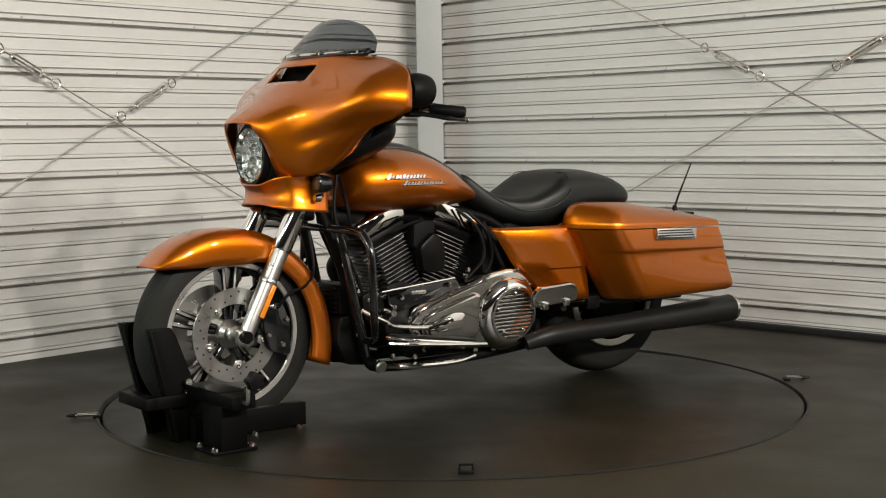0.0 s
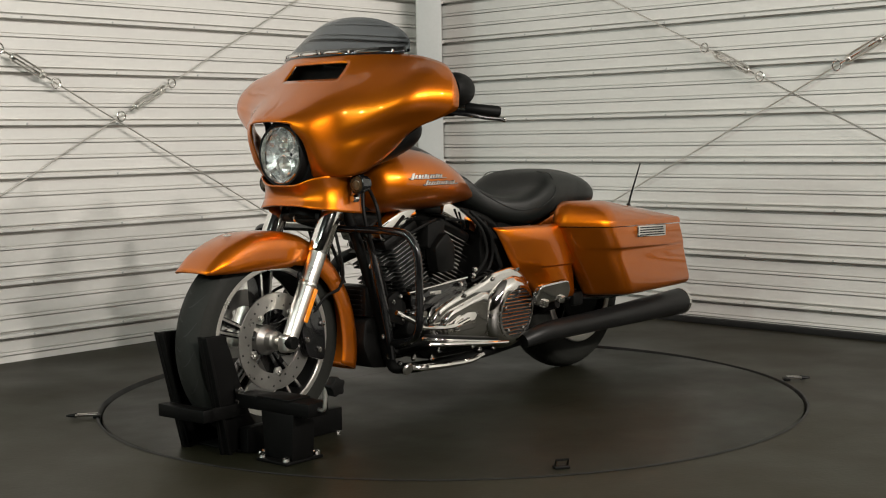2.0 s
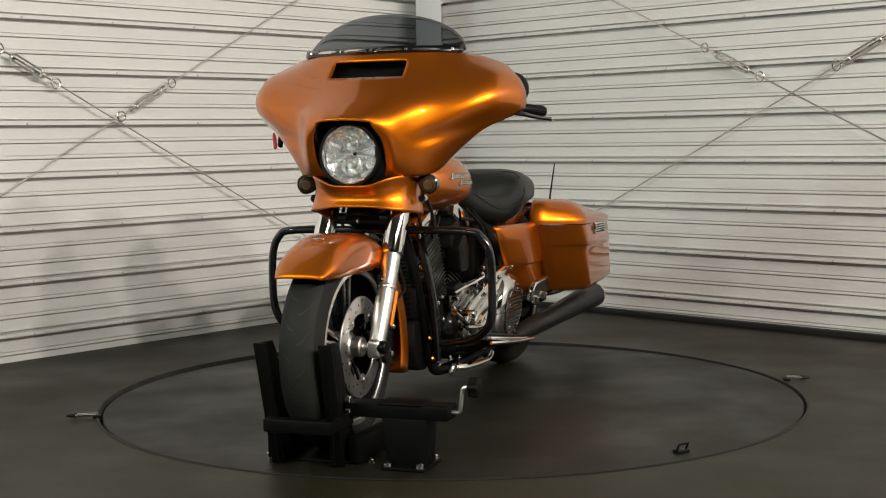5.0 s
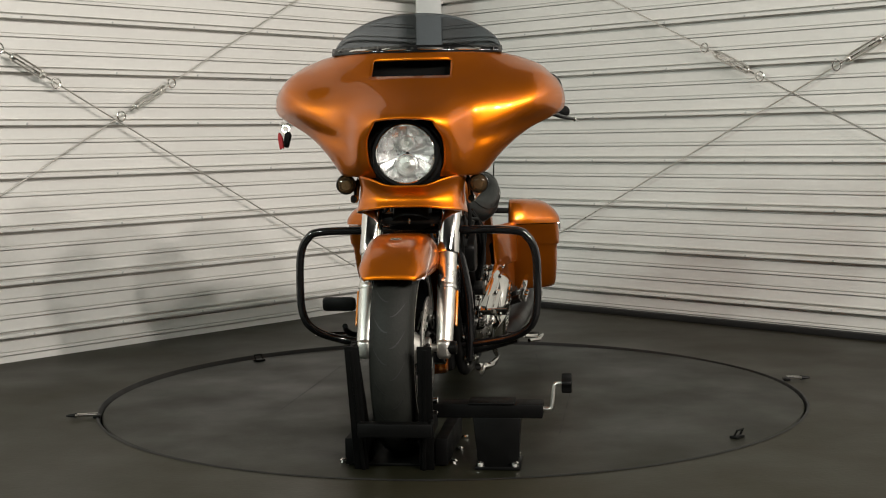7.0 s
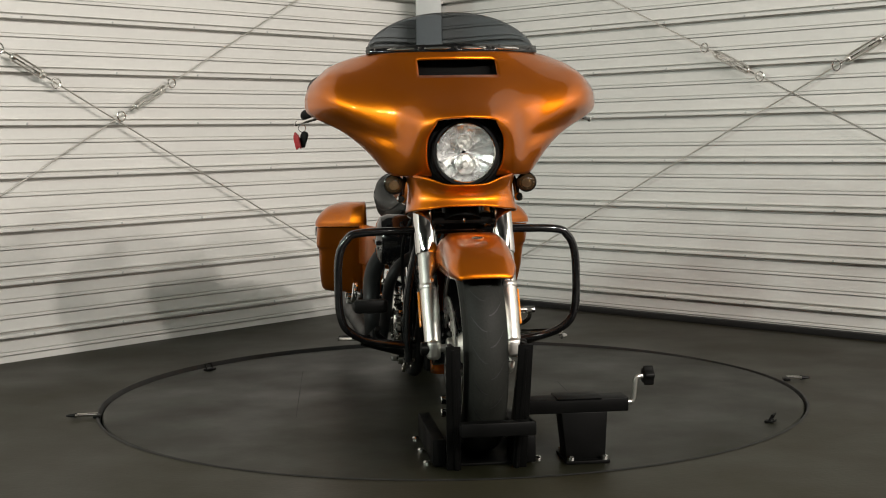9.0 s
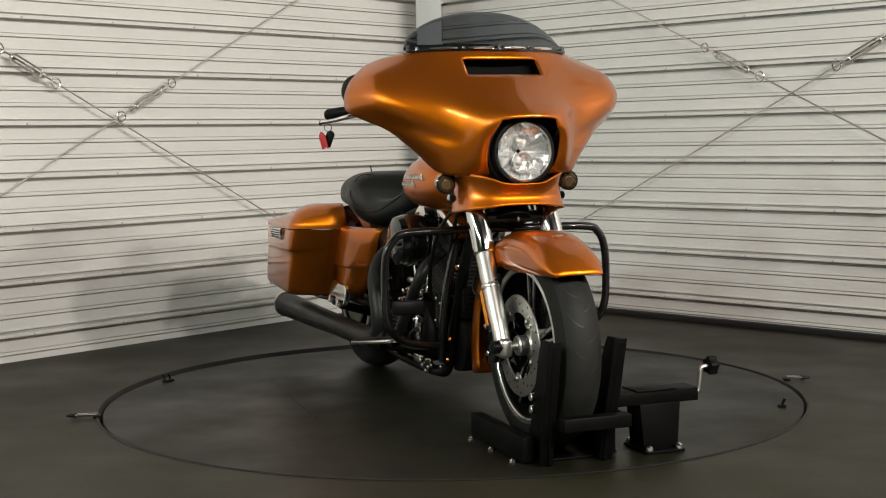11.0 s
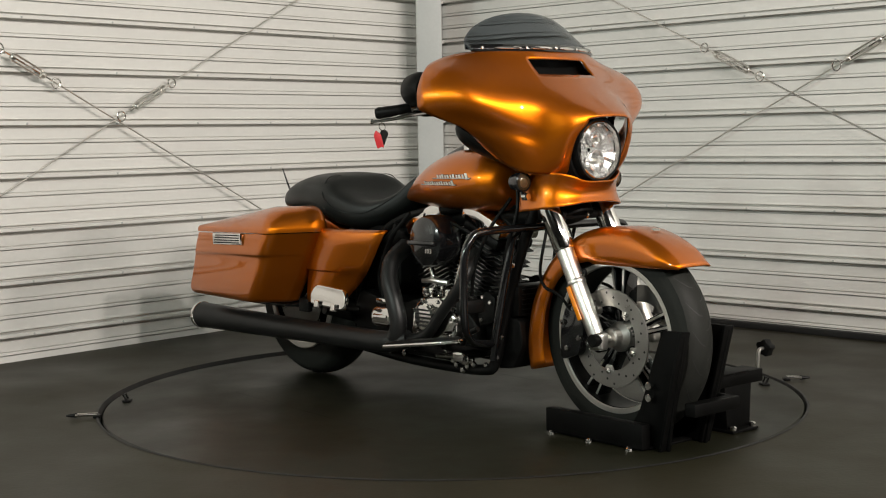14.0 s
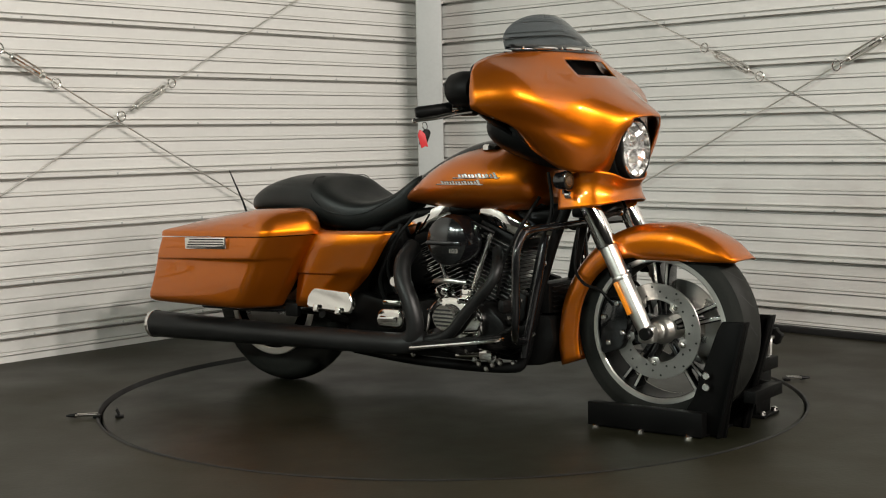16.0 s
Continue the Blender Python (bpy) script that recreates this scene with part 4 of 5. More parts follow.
def frame_tubes():
    for s in (1, -1):
        part("downtube", tube([(0.56, s * 0.06, 0.72), (0.50, s * 0.085, 0.55), (0.44, s * 0.11, 0.32), (0.41, s * 0.12, 0.19), (0.35, s * 0.13, 0.155), (0.0, s * 0.13, 0.15), (-0.30, s * 0.13, 0.17)], 0.018, 14, None, 5), SATIN, bike, "black frame downtube")
        part("engine_guard", tube([(0.545, s * 0.10, 0.630), (0.555, s * 0.30, 0.627), (0.553, s * 0.348, 0.606), (0.55, s * 0.372, 0.555), (0.55, s * 0.377, 0.46), (0.545, s * 0.372, 0.37), (0.525, s * 0.345, 0.315), (0.48, s * 0.27, 0.275), (0.43, s * 0.13, 0.250)], 0.0128, 16, None, 6), GLOSSBLACK, bike, "gloss black engine guard bar")
        part("seat_tube", tube([(0.45, s * 0.05, 0.70), (0.0, s * 0.07, 0.66), (-0.20, s * 0.10, 0.58), (-0.30, s * 0.12, 0.40), (-0.33, s * 0.12, 0.20)], 0.017, 12, None, 5), SATIN, bike)
        part("bag_rail", tube([(-0.35, s * 0.20, 0.33), (-0.60, s * 0.24, 0.305), (-0.95, s * 0.24, 0.300)], 0.010, 10, None, 4), GLOSSBLACK, bike)
        part("shock", tube([(-0.42, s * 0.17, 0.50), (-0.66, s * 0.17, 0.32)], 0.022, 14), SATIN, bike)
        part("swingarm", tube([(-0.28, s * 0.13, 0.30), (RAX, s * 0.135, RAZ - 0.01)], 0.024, 12), SATIN, bike)
    part("guard_crossbar", tube([(0.548, -0.12, 0.630), (0.548, 0.12, 0.630)], 0.0128, 14), GLOSSBLACK, bike)
    part("backbone", tube([(0.48, 0, 0.66), (0.0, 0, 0.645), (-0.30, 0, 0.60)], 0.035, 14, None, 4), SATIN, bike)
    part("regulator", prism(rounded([(0.39, 0.160), (0.475, 0.170), (0.515, 0.25), (0.50, 0.335), (0.39, 0.335)], 0.02), 1, -0.10, 0.10, 0.01), PLASTIC, bike, "finned black regulator box behind the front wheel")
    part("oil_cooler", block((0.44, -0.10, 0.34), (0.50, 0.10, 0.44), 0.008), SATIN, bike)
    part("battery_box", prism(rounded([(-0.10, 0.40), (-0.10, 0.60), (-0.40, 0.62), (-0.46, 0.33), (-0.24, 0.33)], 0.02), 1, -0.10, 0.10, 0.01), PLASTIC, bike)
    part("rear_fender", prism(rounded([(-0.40, 0.46), (-0.42, 0.585), (-0.55, 0.630), (-0.80, 0.655), (-1.0, 0.62), (-1.13, 0.48), (-1.14, 0.36), (-1.09, 0.35), (-1.04, 0.50), (-0.92, 0.60), (-0.74, 0.641), (-0.56, 0.585), (-0.46, 0.48)], 0.03), 1, -0.115, 0.115, 0.015), ORANGE, bike, "burnt orange rear fender")
    # radio aerial
    an = part("aerial", tube([(-1.058, 0.113, 0.632), (-1.075, 0.113, 0.67), (-1.148, 0.113, 0.798)], [0.0045, 0.004, 0.0025], 8), PLASTIC, bike, "thin black radio aerial")
    part("aerial_base", lathe([(0.012, 0), (0.010, 0.015), (0.006, 0.025)], Matrix.Translation((-1.056, 0.113, 0.612)), 14), PLASTIC, an)
    part("aerial_bracket", block((-1.075, 0.06, 0.590), (-1.03, 0.20, 0.612), 0.004), PLASTIC, an)


frame_tubes()


def foot_controls():
    for s in (1, -1):
        m = Matrix.Translation((0.275, s * 0.315, 0.262)) @ Matrix.Rotation(radians(-8), 4, "Y")
        fb = part("floorboard", prism([(q.x, q.y) for q in rounded([(-0.17, -0.055), (0.12, -0.055), (0.185, -0.02), (0.185, 0.02), (0.12, 0.055), (-0.17, 0.055)], 0.04, 5)], 2, -0.012, 0.0, 0.004), CHROME, bike, "chrome-edged rider floorboard")
        for v in fb.data.vertices:
            v.co = m @ v.co
        pad = part("board_pad", prism([(q.x, q.y) for q in rounded([(-0.16, -0.047), (0.115, -0.047), (0.175, -0.015), (0.175, 0.015), (0.115, 0.047), (-0.16, 0.047)], 0.035, 5)], 2, 0.0, 0.007, 0.002), PLASTIC, fb, "black ribbed rubber pad")
        for v in pad.data.vertices:
            v.co = m @ v.co
        part("board_bracket", tube([(0.18, s * 0.15, 0.20), (0.20, s * 0.29, 0.235)], 0.014, 10), SATIN, fb)
        part("board_bracket", tube([(0.36, s * 0.13, 0.21), (0.35, s * 0.29, 0.255)], 0.014, 10), SATIN, fb)
        # folded passenger board
        m2 = Matrix.Translation((-0.272, s * 0.288, 0.360)) @ Matrix.Rotation(radians(3), 4, "Y") @ Matrix.Rotation(radians(-14 if s > 0 else -9), 4, "X")
        poly = [(q.x, q.y) for q in rounded([(-0.100, -0.036), (0.098, -0.036), (0.108, 0.0), (0.085, 0.038), (-0.085, 0.038), (-0.108, 0.0)], 0.025, 5)]
        pb = part("passenger_board", prism(poly, 1, -0.010, 0.010, 0.006, 3), CHROME, bike, "folded chrome passenger footboard", smooth=False)
        for v in pb.data.vertices:
            v.co = m2 @ v.co
        for dx in (-0.05, 0.05):
            part("hinge_lug", block((dx - 0.012, s * 0.010 - 0.012, -0.045), (dx + 0.012, s * 0.010 + 0.012, -0.018), 0.004, m2), CHROME, pb)
        part("footboard_arm", tube([(-0.33, s * 0.14, 0.27), (-0.33, s * 0.27, 0.31)], 0.016, 10), SATIN, bike)
    # left: shifter and stand
    sh = part("shift_rod", tube([(0.40, 0.20, 0.415), (0.10, 0.20, 0.44)], 0.005, 8), CHROME, bike, "thin chrome shift rod")
    part("shift_lever", prism(rounded([(0.36, 0.40), (0.375, 0.43), (0.31, 0.445), (0.27, 0.43), (0.30, 0.405)], 0.01), 1, 0.16, 0.19, 0.004), SATIN, bike)
    part("heel_toe_shifter", tube([(0.50, 0.235, 0.365), (0.42, 0.245, 0.325), (0.36, 0.225, 0.30), (0.22, 0.225, 0.285), (0.14, 0.24, 0.305)], 0.008, 10, None, 4), CHROME, bike)
    part("shift_peg", tube([(0.40, 0.19, 0.352), (0.40, 0.27, 0.352)], 0.011, 10), CHROME, bike)
    part("side_stand", tube([(0.36, 0.17, 0.165), (0.30, 0.205, 0.160), (0.12, 0.215, 0.155), (0.02, 0.20, 0.165)], [0.013, 0.011, 0.009, 0.009], 10, None, 5), CHROME, bike, "folded chrome side stand")
    part("stand_foot", lathe([(0.018, -0.006), (0.022, 0.0), (0.018, 0.006)], Matrix.Translation((0.40, 0.19, 0.165)) @ Matrix.Rotation(radians(70), 4, "X"), 16), BRUSHED, bike)
    for x, z in ((0.33, 0.19), (0.24, 0.178), (0.20, 0.20), (-0.02, 0.175), (-0.10, 0.172)):
        for s in (1, -1):
            part("frame_bolt", lathe([(0.011, 0), (0.011, 0.008), (0.006, 0.012)], Matrix.Translation((x, s * 0.15, z)) @ Matrix.Rotation(radians(-90 * s), 4, "X"), 10), CHROME, bike)
    part("brake_pedal", tube([(0.47, -0.25, 0.315), (0.42, -0.25, 0.29), (0.34, -0.20, 0.245), (0.30, -0.17, 0.235)], 0.009, 10, None, 4), SATIN, bike)
    part("pedal_pad", block((0.445, -0.325, 0.362), (0.470, -0.215, 0.408), 0.012), PLASTIC, bike)


foot_controls()


def bars():
    for s in (1, -1):
        hb = part("handlebar", tube([(0.42, s * 0.05, 0.95), (0.40, s * 0.20, 1.02), (0.345, s * 0.35, 1.015), (0.315, s * 0.40, 1.008)], 0.013, 12, None, 5), CHROME, bike, "chrome handlebar")
        part("grip", lathe([(0.015, 0), (0.019, 0.006), (0.018, 0.05), (0.019, 0.105), (0.014, 0.115)], spun((0.325, s * 0.385, 1.010), (0.235, s * 0.475, 0.994)), 18), PLASTIC, hb, "black rubber grip")
        part("switch_box", block((-0.025, -0.028, -0.026), (0.03, 0.03, 0.024), 0.008, Matrix.Translation((0.36, s * 0.345, 1.010)) @ Matrix.Rotation(radians(-45 * s), 4, "Z")), PLASTIC, hb)
        part("lever", tube([(0.385, s * 0.365, 0.998), (0.355, s * 0.415, 0.990), (0.31, s * 0.455, 0.978), (0.262, s * 0.488, 0.972)], [0.009, 0.008, 0.0065, 0.0055], 10, None, 5), CHROME if s < 0 else GLOSSBLACK, hb, "curved hand lever")
        part("lever_tip", lathe([(0.002, -0.008), (0.007, -0.004), (0.008, 0.0), (0.007, 0.004), (0.002, 0.008)], Matrix.Translation((0.258, s * 0.490, 0.971)), 12), CHROME, hb)
        # round black mirror back behind the fairing's edge
        part("mirror", lathe([(0.034, -0.050), (0.050, -0.042), (0.055, -0.01), (0.053, 0.03), (0.040, 0.048)], Matrix.Translation((0.388, s * 0.398, 1.066)) @ Matrix.Rotation(radians(90), 4, "Y") @ Matrix.Rotation(radians(-14 * s), 4, "X"), 28), PLASTIC, bike, "black round mirror housing")
    # key ring on the right lever
    k = part("key_ring", lathe([(0.011, -0.001), (0.013, -0.001), (0.013, 0.001), (0.011, 0.001)], Matrix.Translation((0.285, -0.472, 0.955)) @ Matrix.Rotation(radians(80), 4, "Y"), 16, None, True), CHROME, bike, "key ring with red tag and black fob")
    part("key_fob", prism(rounded([(-0.012, -0.028), (0.012, -0.028), (0.013, 0.02), (0.0, 0.028), (-0.013, 0.02)], 0.008), 1, -0.005, 0.005, 0.002), PLASTIC, k)
    fob = bike.children_recursive
    tag = prism(rounded([(-0.010, -0.032), (0.004, -0.026), (0.011, -0.034), (0.012, 0.01), (0.0, 0.028), (-0.011, 0.012)], 0.005), 1, -0.003, 0.003, 0.001)
    bmesh.ops.transform(tag, matrix=Matrix.Translation((0.287, -0.490, 0.918)) @ Matrix.Rotation(radians(48), 4, "Z") @ Matrix.Rotation(radians(-14), 4, "Y"), verts=tag.verts[:])
    part("red_tag", tag, RED, k, "red key tag")
    for o in fob:
        if o.name.startswith("key_fob"):
            for v in o.data.vertices:
                v.co = Matrix.Translation((0.282, -0.468, 0.920)) @ Matrix.Rotation(radians(55), 4, "Z") @ Matrix.Rotation(radians(20), 4, "Y") @ v.co


bars()


def wiring():
    runs = (
        ((0.50, 0.10, 0.80), (0.53, 0.13, 0.68), (0.50, 0.14, 0.56), (0.44, 0.13, 0.44), (0.40, 0.13, 0.30)),
        ((0.48, 0.08, 0.80), (0.50, 0.16, 0.70), (0.46, 0.15, 0.60), (0.34, 0.13, 0.66)),
        ((-0.02, 0.12, 0.66), (-0.08, 0.16, 0.58), (-0.10, 0.15, 0.48), (-0.04, 0.14, 0.40)),
        ((0.02, 0.11, 0.67), (-0.04, 0.15, 0.60), (-0.06, 0.16, 0.50), (0.02, 0.15, 0.42)),
        ((0.50, -0.10, 0.80), (0.53, -0.13, 0.68), (0.49, -0.14, 0.56), (0.45, -0.13, 0.42), (0.42, -0.13, 0.30)),
        ((0.46, -0.09, 0.72), (0.42, -0.15, 0.62), (0.36, -0.16, 0.50), (0.33, -0.15, 0.40)),
        ((-0.02, -0.12, 0.66), (-0.09, -0.16, 0.56), (-0.12, -0.16, 0.46), (-0.09, -0.15, 0.38)))
    for run in runs:
        part("cable", tube(run, 0.006, 8, None, 5), PLASTIC, bike)
    for s in (1, -1):
        part("cable_clamp", block((0.478, s * 0.125 - 0.008, 0.50), (0.50, s * 0.125 + 0.012, 0.515), 0.003), CHROME, bike)
        part("oil_line", tube([(0.30, s * 0.13, 0.20), (0.42, s * 0.10, 0.23), (0.46, s * 0.06, 0.34)], 0.009, 10, None, 4), SATIN, bike)
        for x, z in ((0.43, 0.205), (0.455, 0.275), (0.38, 0.175), (-0.20, 0.22), (-0.30, 0.25)):
            part("frame_bolt", lathe([(0.009, 0), (0.009, 0.007), (0.005, 0.010)], Matrix.Translation((x, s * 0.132, z)) @ Matrix.Rotation(radians(-90 * s), 4, "X"), 10), CHROME, bike)
    # left timing block and bright plate under the cylinders
    part("shift_plate", prism(rounded([(0.30, 0.34), (0.345, 0.36), (0.35, 0.42), (0.06, 0.43), (0.05, 0.40), (0.16, 0.375)], 0.012), 1, 0.155, 0.163, 0.002), GLOSSBLACK, bike)
    part("data_plate", block((0.195, 0.163, 0.392), (0.255, 0.165, 0.404), 0.0005), SILVER, bike, "small bright data plate")
    # right: tappet blocks and breather in chrome
    for x in (0.10, 0.205):
        part("tappet_block", block((x - 0.028, -0.150, 0.375), (x + 0.028, -0.105, 0.412), 0.008), CHROME, bike, "chrome tappet block")
    part("oil_filter", lathe([(0.030, 0), (0.038, 0.006), (0.038, 0.07), (0.030, 0.078)], spun((0.345, -0.07, 0.285), (0.42, -0.07, 0.285)), 24), SATIN, bike)
    part("starter_cap", disc_y(0.020, -0.175, -0.150, 18, (-0.085, 0, 0.425), 0.004), CHROME, bike)
    part("brake_reservoir", block((0.285, -0.20, 0.185), (0.335, -0.16, 0.225), 0.006), CHROME, bike)
    part("brake_rod", tube([(0.31, -0.19, 0.205), (0.18, -0.175, 0.19)], 0.008, 10), CHROME, bike)
    for x, z in ((0.31, 0.165), (0.34, 0.175), (0.255, 0.165), (0.285, 0.15)):
        part("frame_bolt", lathe([(0.010, 0), (0.010, 0.008), (0.006, 0.011)], Matrix.Translation((x, -0.150, z)) @ Matrix.Rotation(radians(90), 4, "X"), 10), CHROME, bike)


def engine_fittings():
    """Lines, lifter bolts, clips and coolers that fill the space round the engine."""
    # right: a shift of bright fittings over the cam cover, and the lower oil pump bolts
    for x, z, r in ((0.24, 0.40, 0.012), (0.265, 0.385, 0.010), (0.215, 0.42, 0.009), (0.285, 0.40, 0.008), (0.125, 0.40, 0.010), (0.245, 0.365, 0.009)):
        part("lifter_bolt", lathe([(r, 0), (r, 0.012), (r * 0.55, 0.016)], Matrix.Translation((x, -0.165, z)) @ Matrix.Rotation(radians(90), 4, "X"), 10), CHROME, bike)
    part("oil_pump_cap", lathe([(0.020, 0), (0.024, 0.006), (0.022, 0.020), (0.012, 0.024)], Matrix.Translation((0.315, -0.155, 0.195)) @ Matrix.Rotation(radians(90), 4, "X"), 20), CHROME, bike, "small chrome oil pump cap")
    part("fuel_rail", tube([(0.06, -0.13, 0.43), (0.13, -0.15, 0.437), (0.19, -0.13, 0.43)], 0.009, 10, None, 4), BRUSHED, bike)
    for s in (1, -1):
        # wide black brace with bright edge that runs down beside the cylinder
        part("front_brace", tube([(0.50, s * 0.12, 0.60), (0.485, s * 0.15, 0.44), (0.455, s * 0.155, 0.30), (0.43, s * 0.15, 0.20)], [0.012, 0.015, 0.015, 0.012], 12, None, 5), GLOSSBLACK, bike, "black tubular front brace")
        part("plug_lead", tube([(0.02, s * 0.12, 0.60), (0.06, s * 0.15, 0.63), (0.13, s * 0.13, 0.64)], 0.0055, 8, None, 5), PLASTIC, bike)
        part("plug_lead", tube([(0.30, s * 0.12, 0.60), (0.25, s * 0.15, 0.63), (0.18, s * 0.13, 0.64)], 0.0055, 8, None, 5), PLASTIC, bike)
        part("engine_mount", prism(rounded([(0.36, 0.30), (0.43, 0.32), (0.44, 0.40), (0.39, 0.42), (0.35, 0.37)], 0.012), 1, min(s * 0.11, s * 0.145), max(s * 0.11, s * 0.145), 0.004), SATIN, bike, "black front engine mount")
        for x, z in ((0.375, 0.325), (0.42, 0.385), (0.385, 0.40)):
            part("mount_bolt", lathe([(0.008, 0), (0.008, 0.007), (0.005, 0.010)], Matrix.Translation((x, s * 0.145, z)) @ Matrix.Rotation(radians(-90 * s), 4, "X"), 10), CHROME, bike)
        part("hose", tube([(-0.08, s * 0.13, 0.62), (-0.13, s * 0.15, 0.50), (-0.17, s * 0.14, 0.42), (-0.15, s * 0.13, 0.33)], 0.010, 10, None, 5), PLASTIC, bike, "black rubber hose")
        part("bag_bracket", block((-0.53, s * 0.235 - 0.012, 0.285), (-0.47, s * 0.235 + 0.012, 0.335), 0.006), SATIN, bike)
    for k in range(6):
        part("cooler_fin", block((0.505, -0.09, 0.345 + 0.016 * k), (0.512, 0.09, 0.349 + 0.016 * k), 0), SATIN, bike)
    # left: bright fasteners and a linkage over the primary
    for x, z in ((0.33, 0.355), (0.30, 0.385), (0.10, 0.415), (0.03, 0.44), (0.345, 0.41), (0.02, 0.46)):
        part("cover_screw", lathe([(0.009, 0), (0.009, 0.010), (0.005, 0.014)], Matrix.Translation((x, 0.165, z)) @ Matrix.Rotation(radians(-90), 4, "X"), 10), CHROME, bike)
    part("inspection_cover", prism(rounded([(0.19, 0.262), (0.20, 0.30), (0.12, 0.325), (0.07, 0.32), (0.08, 0.265)], 0.015), 1, 0.205, 0.222, 0.004), CHROME, bike, "chrome inspection cover")
    part("board_edge", tube([(0.47, 0.345, 0.268), (0.40, 0.372, 0.262), (0.25, 0.374, 0.246), (0.10, 0.372, 0.232)], 0.006, 10, None, 5), CHROME, bike, "bright floorboard edge trim")


engine_fittings()
wiring()

# ---- wheel chock ----
def build_chock():
    for s in (1, -1):
        up = [(0.955, 0.0), (1.112, 0.0), (1.128, 0.10), (1.184, 0.348), (1.175, 0.358), (1.108, 0.356), (1.092, 0.33), (1.005, 0.11), (0.965, 0.05)]
        sp = part("side_plate", prism([(p[0], p[1]) for p in up], 1, s * 0.084 - 0.006, s * 0.084 + 0.006, 0.003), CHOCKM, chock, "black upright clamp plate")
        for v in sp.data.vertices:
            v.co.y += s * 0.05 * v.co.z
        fl = [(1.090, 0.0), (1.101, 0.0), (1.125, 0.10), (1.185, 0.357), (1.174, 0.357), (1.114, 0.10)]
        pf = part("plate_flange", prism(fl, 1, min(s * 0.072, s * 0.112), max(s * 0.072, s * 0.112), 0.002), CHOCKM, chock)
        for v in pf.data.vertices:
            v.co.y += s * 0.02 * v.co.z
        part("base_rail", block((0.665, s * 0.128 - 0.018, 0.004), (1.06, s * 0.128 + 0.018, 0.078), 0.003), CHOCKM, chock, "black square base rail")
        for x in (0.70, 0.86, 1.02):
            part("rail_bolt", lathe([(0.011, 0), (0.011, 0.008), (0.006, 0.012)], Matrix.Translation((x, s * 0.158, 0.0)), 10), CHROME, chock)
    part("front_bar", block((1.165, -0.084, 0.112), (1.205, 0.122, 0.150), 0.004), CHOCKM, chock, "black cross bar before the tyre")
    part("bar_arm", block((1.04, 0.104, 0.112), (1.20, 0.118, 0.150), 0.003), CHOCKM, chock)
    part("base_plate", block((0.68, -0.11, 0.001), (1.06, 0.11, 0.008), 0.002), CHOCKM, chock)
    part("screw_beam", block((0.99, 0.105, 0.140), (1.07, 0.412, 0.180), 0.004), CHOCKM, chock, "black square screw beam")
    part("beam_cover", block((0.985, 0.205, 0.178), (1.075, 0.335, 0.185), 0.003), CHOCKM, chock)
    part("post", prism([(0.232, 0.0), (0.342, 0.0), (0.350, 0.142), (0.218, 0.142)], 0, 0.985, 1.072, 0.003), CHOCKM, chock, "black beam post")
    part("post_foot", block((0.955, 0.225, 0.001), (1.10, 0.35, 0.010), 0.002), CHOCKM, chock)
    for x, y in ((0.968, 0.24), (0.968, 0.335), (1.088, 0.24), (1.088, 0.335)):
        part("foot_bolt", lathe([(0.011, 0), (0.011, 0.012), (0.006, 0.016)], Matrix.Translation((x, y, 0.008)), 10), CHROME, chock)
    cr = part("crank_rod", tube([(1.03, 0.41, 0.160), (1.03, 0.432, 0.161), (1.03, 0.438, 0.18), (1.03, 0.443, 0.222), (1.03, 0.450, 0.231), (1.03, 0.466, 0.232)], 0.006, 10, None, 3), BRUSHED, chock, "bent steel crank rod")
    knob = []
    for k in range(20):
        a = 2 * math.pi * k / 20
        r = 0.029 if k % 4 < 2 else 0.023
        knob.append((1.03 + r * math.cos(a), 0.233 + r * math.sin(a)))
    part("crank_knob", prism(knob, 1, 0.464, 0.492, 0.003), PLASTIC, cr, "black star-shaped hand knob")
    for y, z in ((0.107, 0.155), (0.107, 0.185), (-0.107, 0.155), (-0.107, 0.19)):
        part("pivot_bolt", disc_y(0.012, -0.008, 0.008, 12, (1.06, y * 1.06, z), 0.002), CHROME, chock)


build_chock()

# ---- ring seam, cables and hooks ----
def deck_seam():
    prof = [(DECK_R + 0.003, -0.02), (DECK_R + 0.012, -0.02), (DECK_R + 0.012, 0.0015), (DECK_R + 0.017, 0.0025), (DECK_R + 0.010, 0.0045), (DECK_R + 0.008, 0.003), (DECK_R + 0.003, -0.016)]
    bm = lathe(prof, None, 128, None, True)
    for v in bm.verts:
        a = math.atan2(v.co.y, v.co.x)
        r = math.hypot(v.co.x, v.co.y)
        if r > DECK_R + 0.007:
            grow = 0.012 * max(0, math.cos(a - radians(120)))
            v.co.x, v.co.y = v.co.x * (r + grow) / r, v.co.y * (r + grow) / r
            v.co.z += 0.009 * max(0, math.cos(a - radians(120)))
    ob = part("deck_seam", bm, SEAM, None, "black rubber edging ring round the turntable")
    tagged(ob, category="edging", kind="structure")


deck_seam()


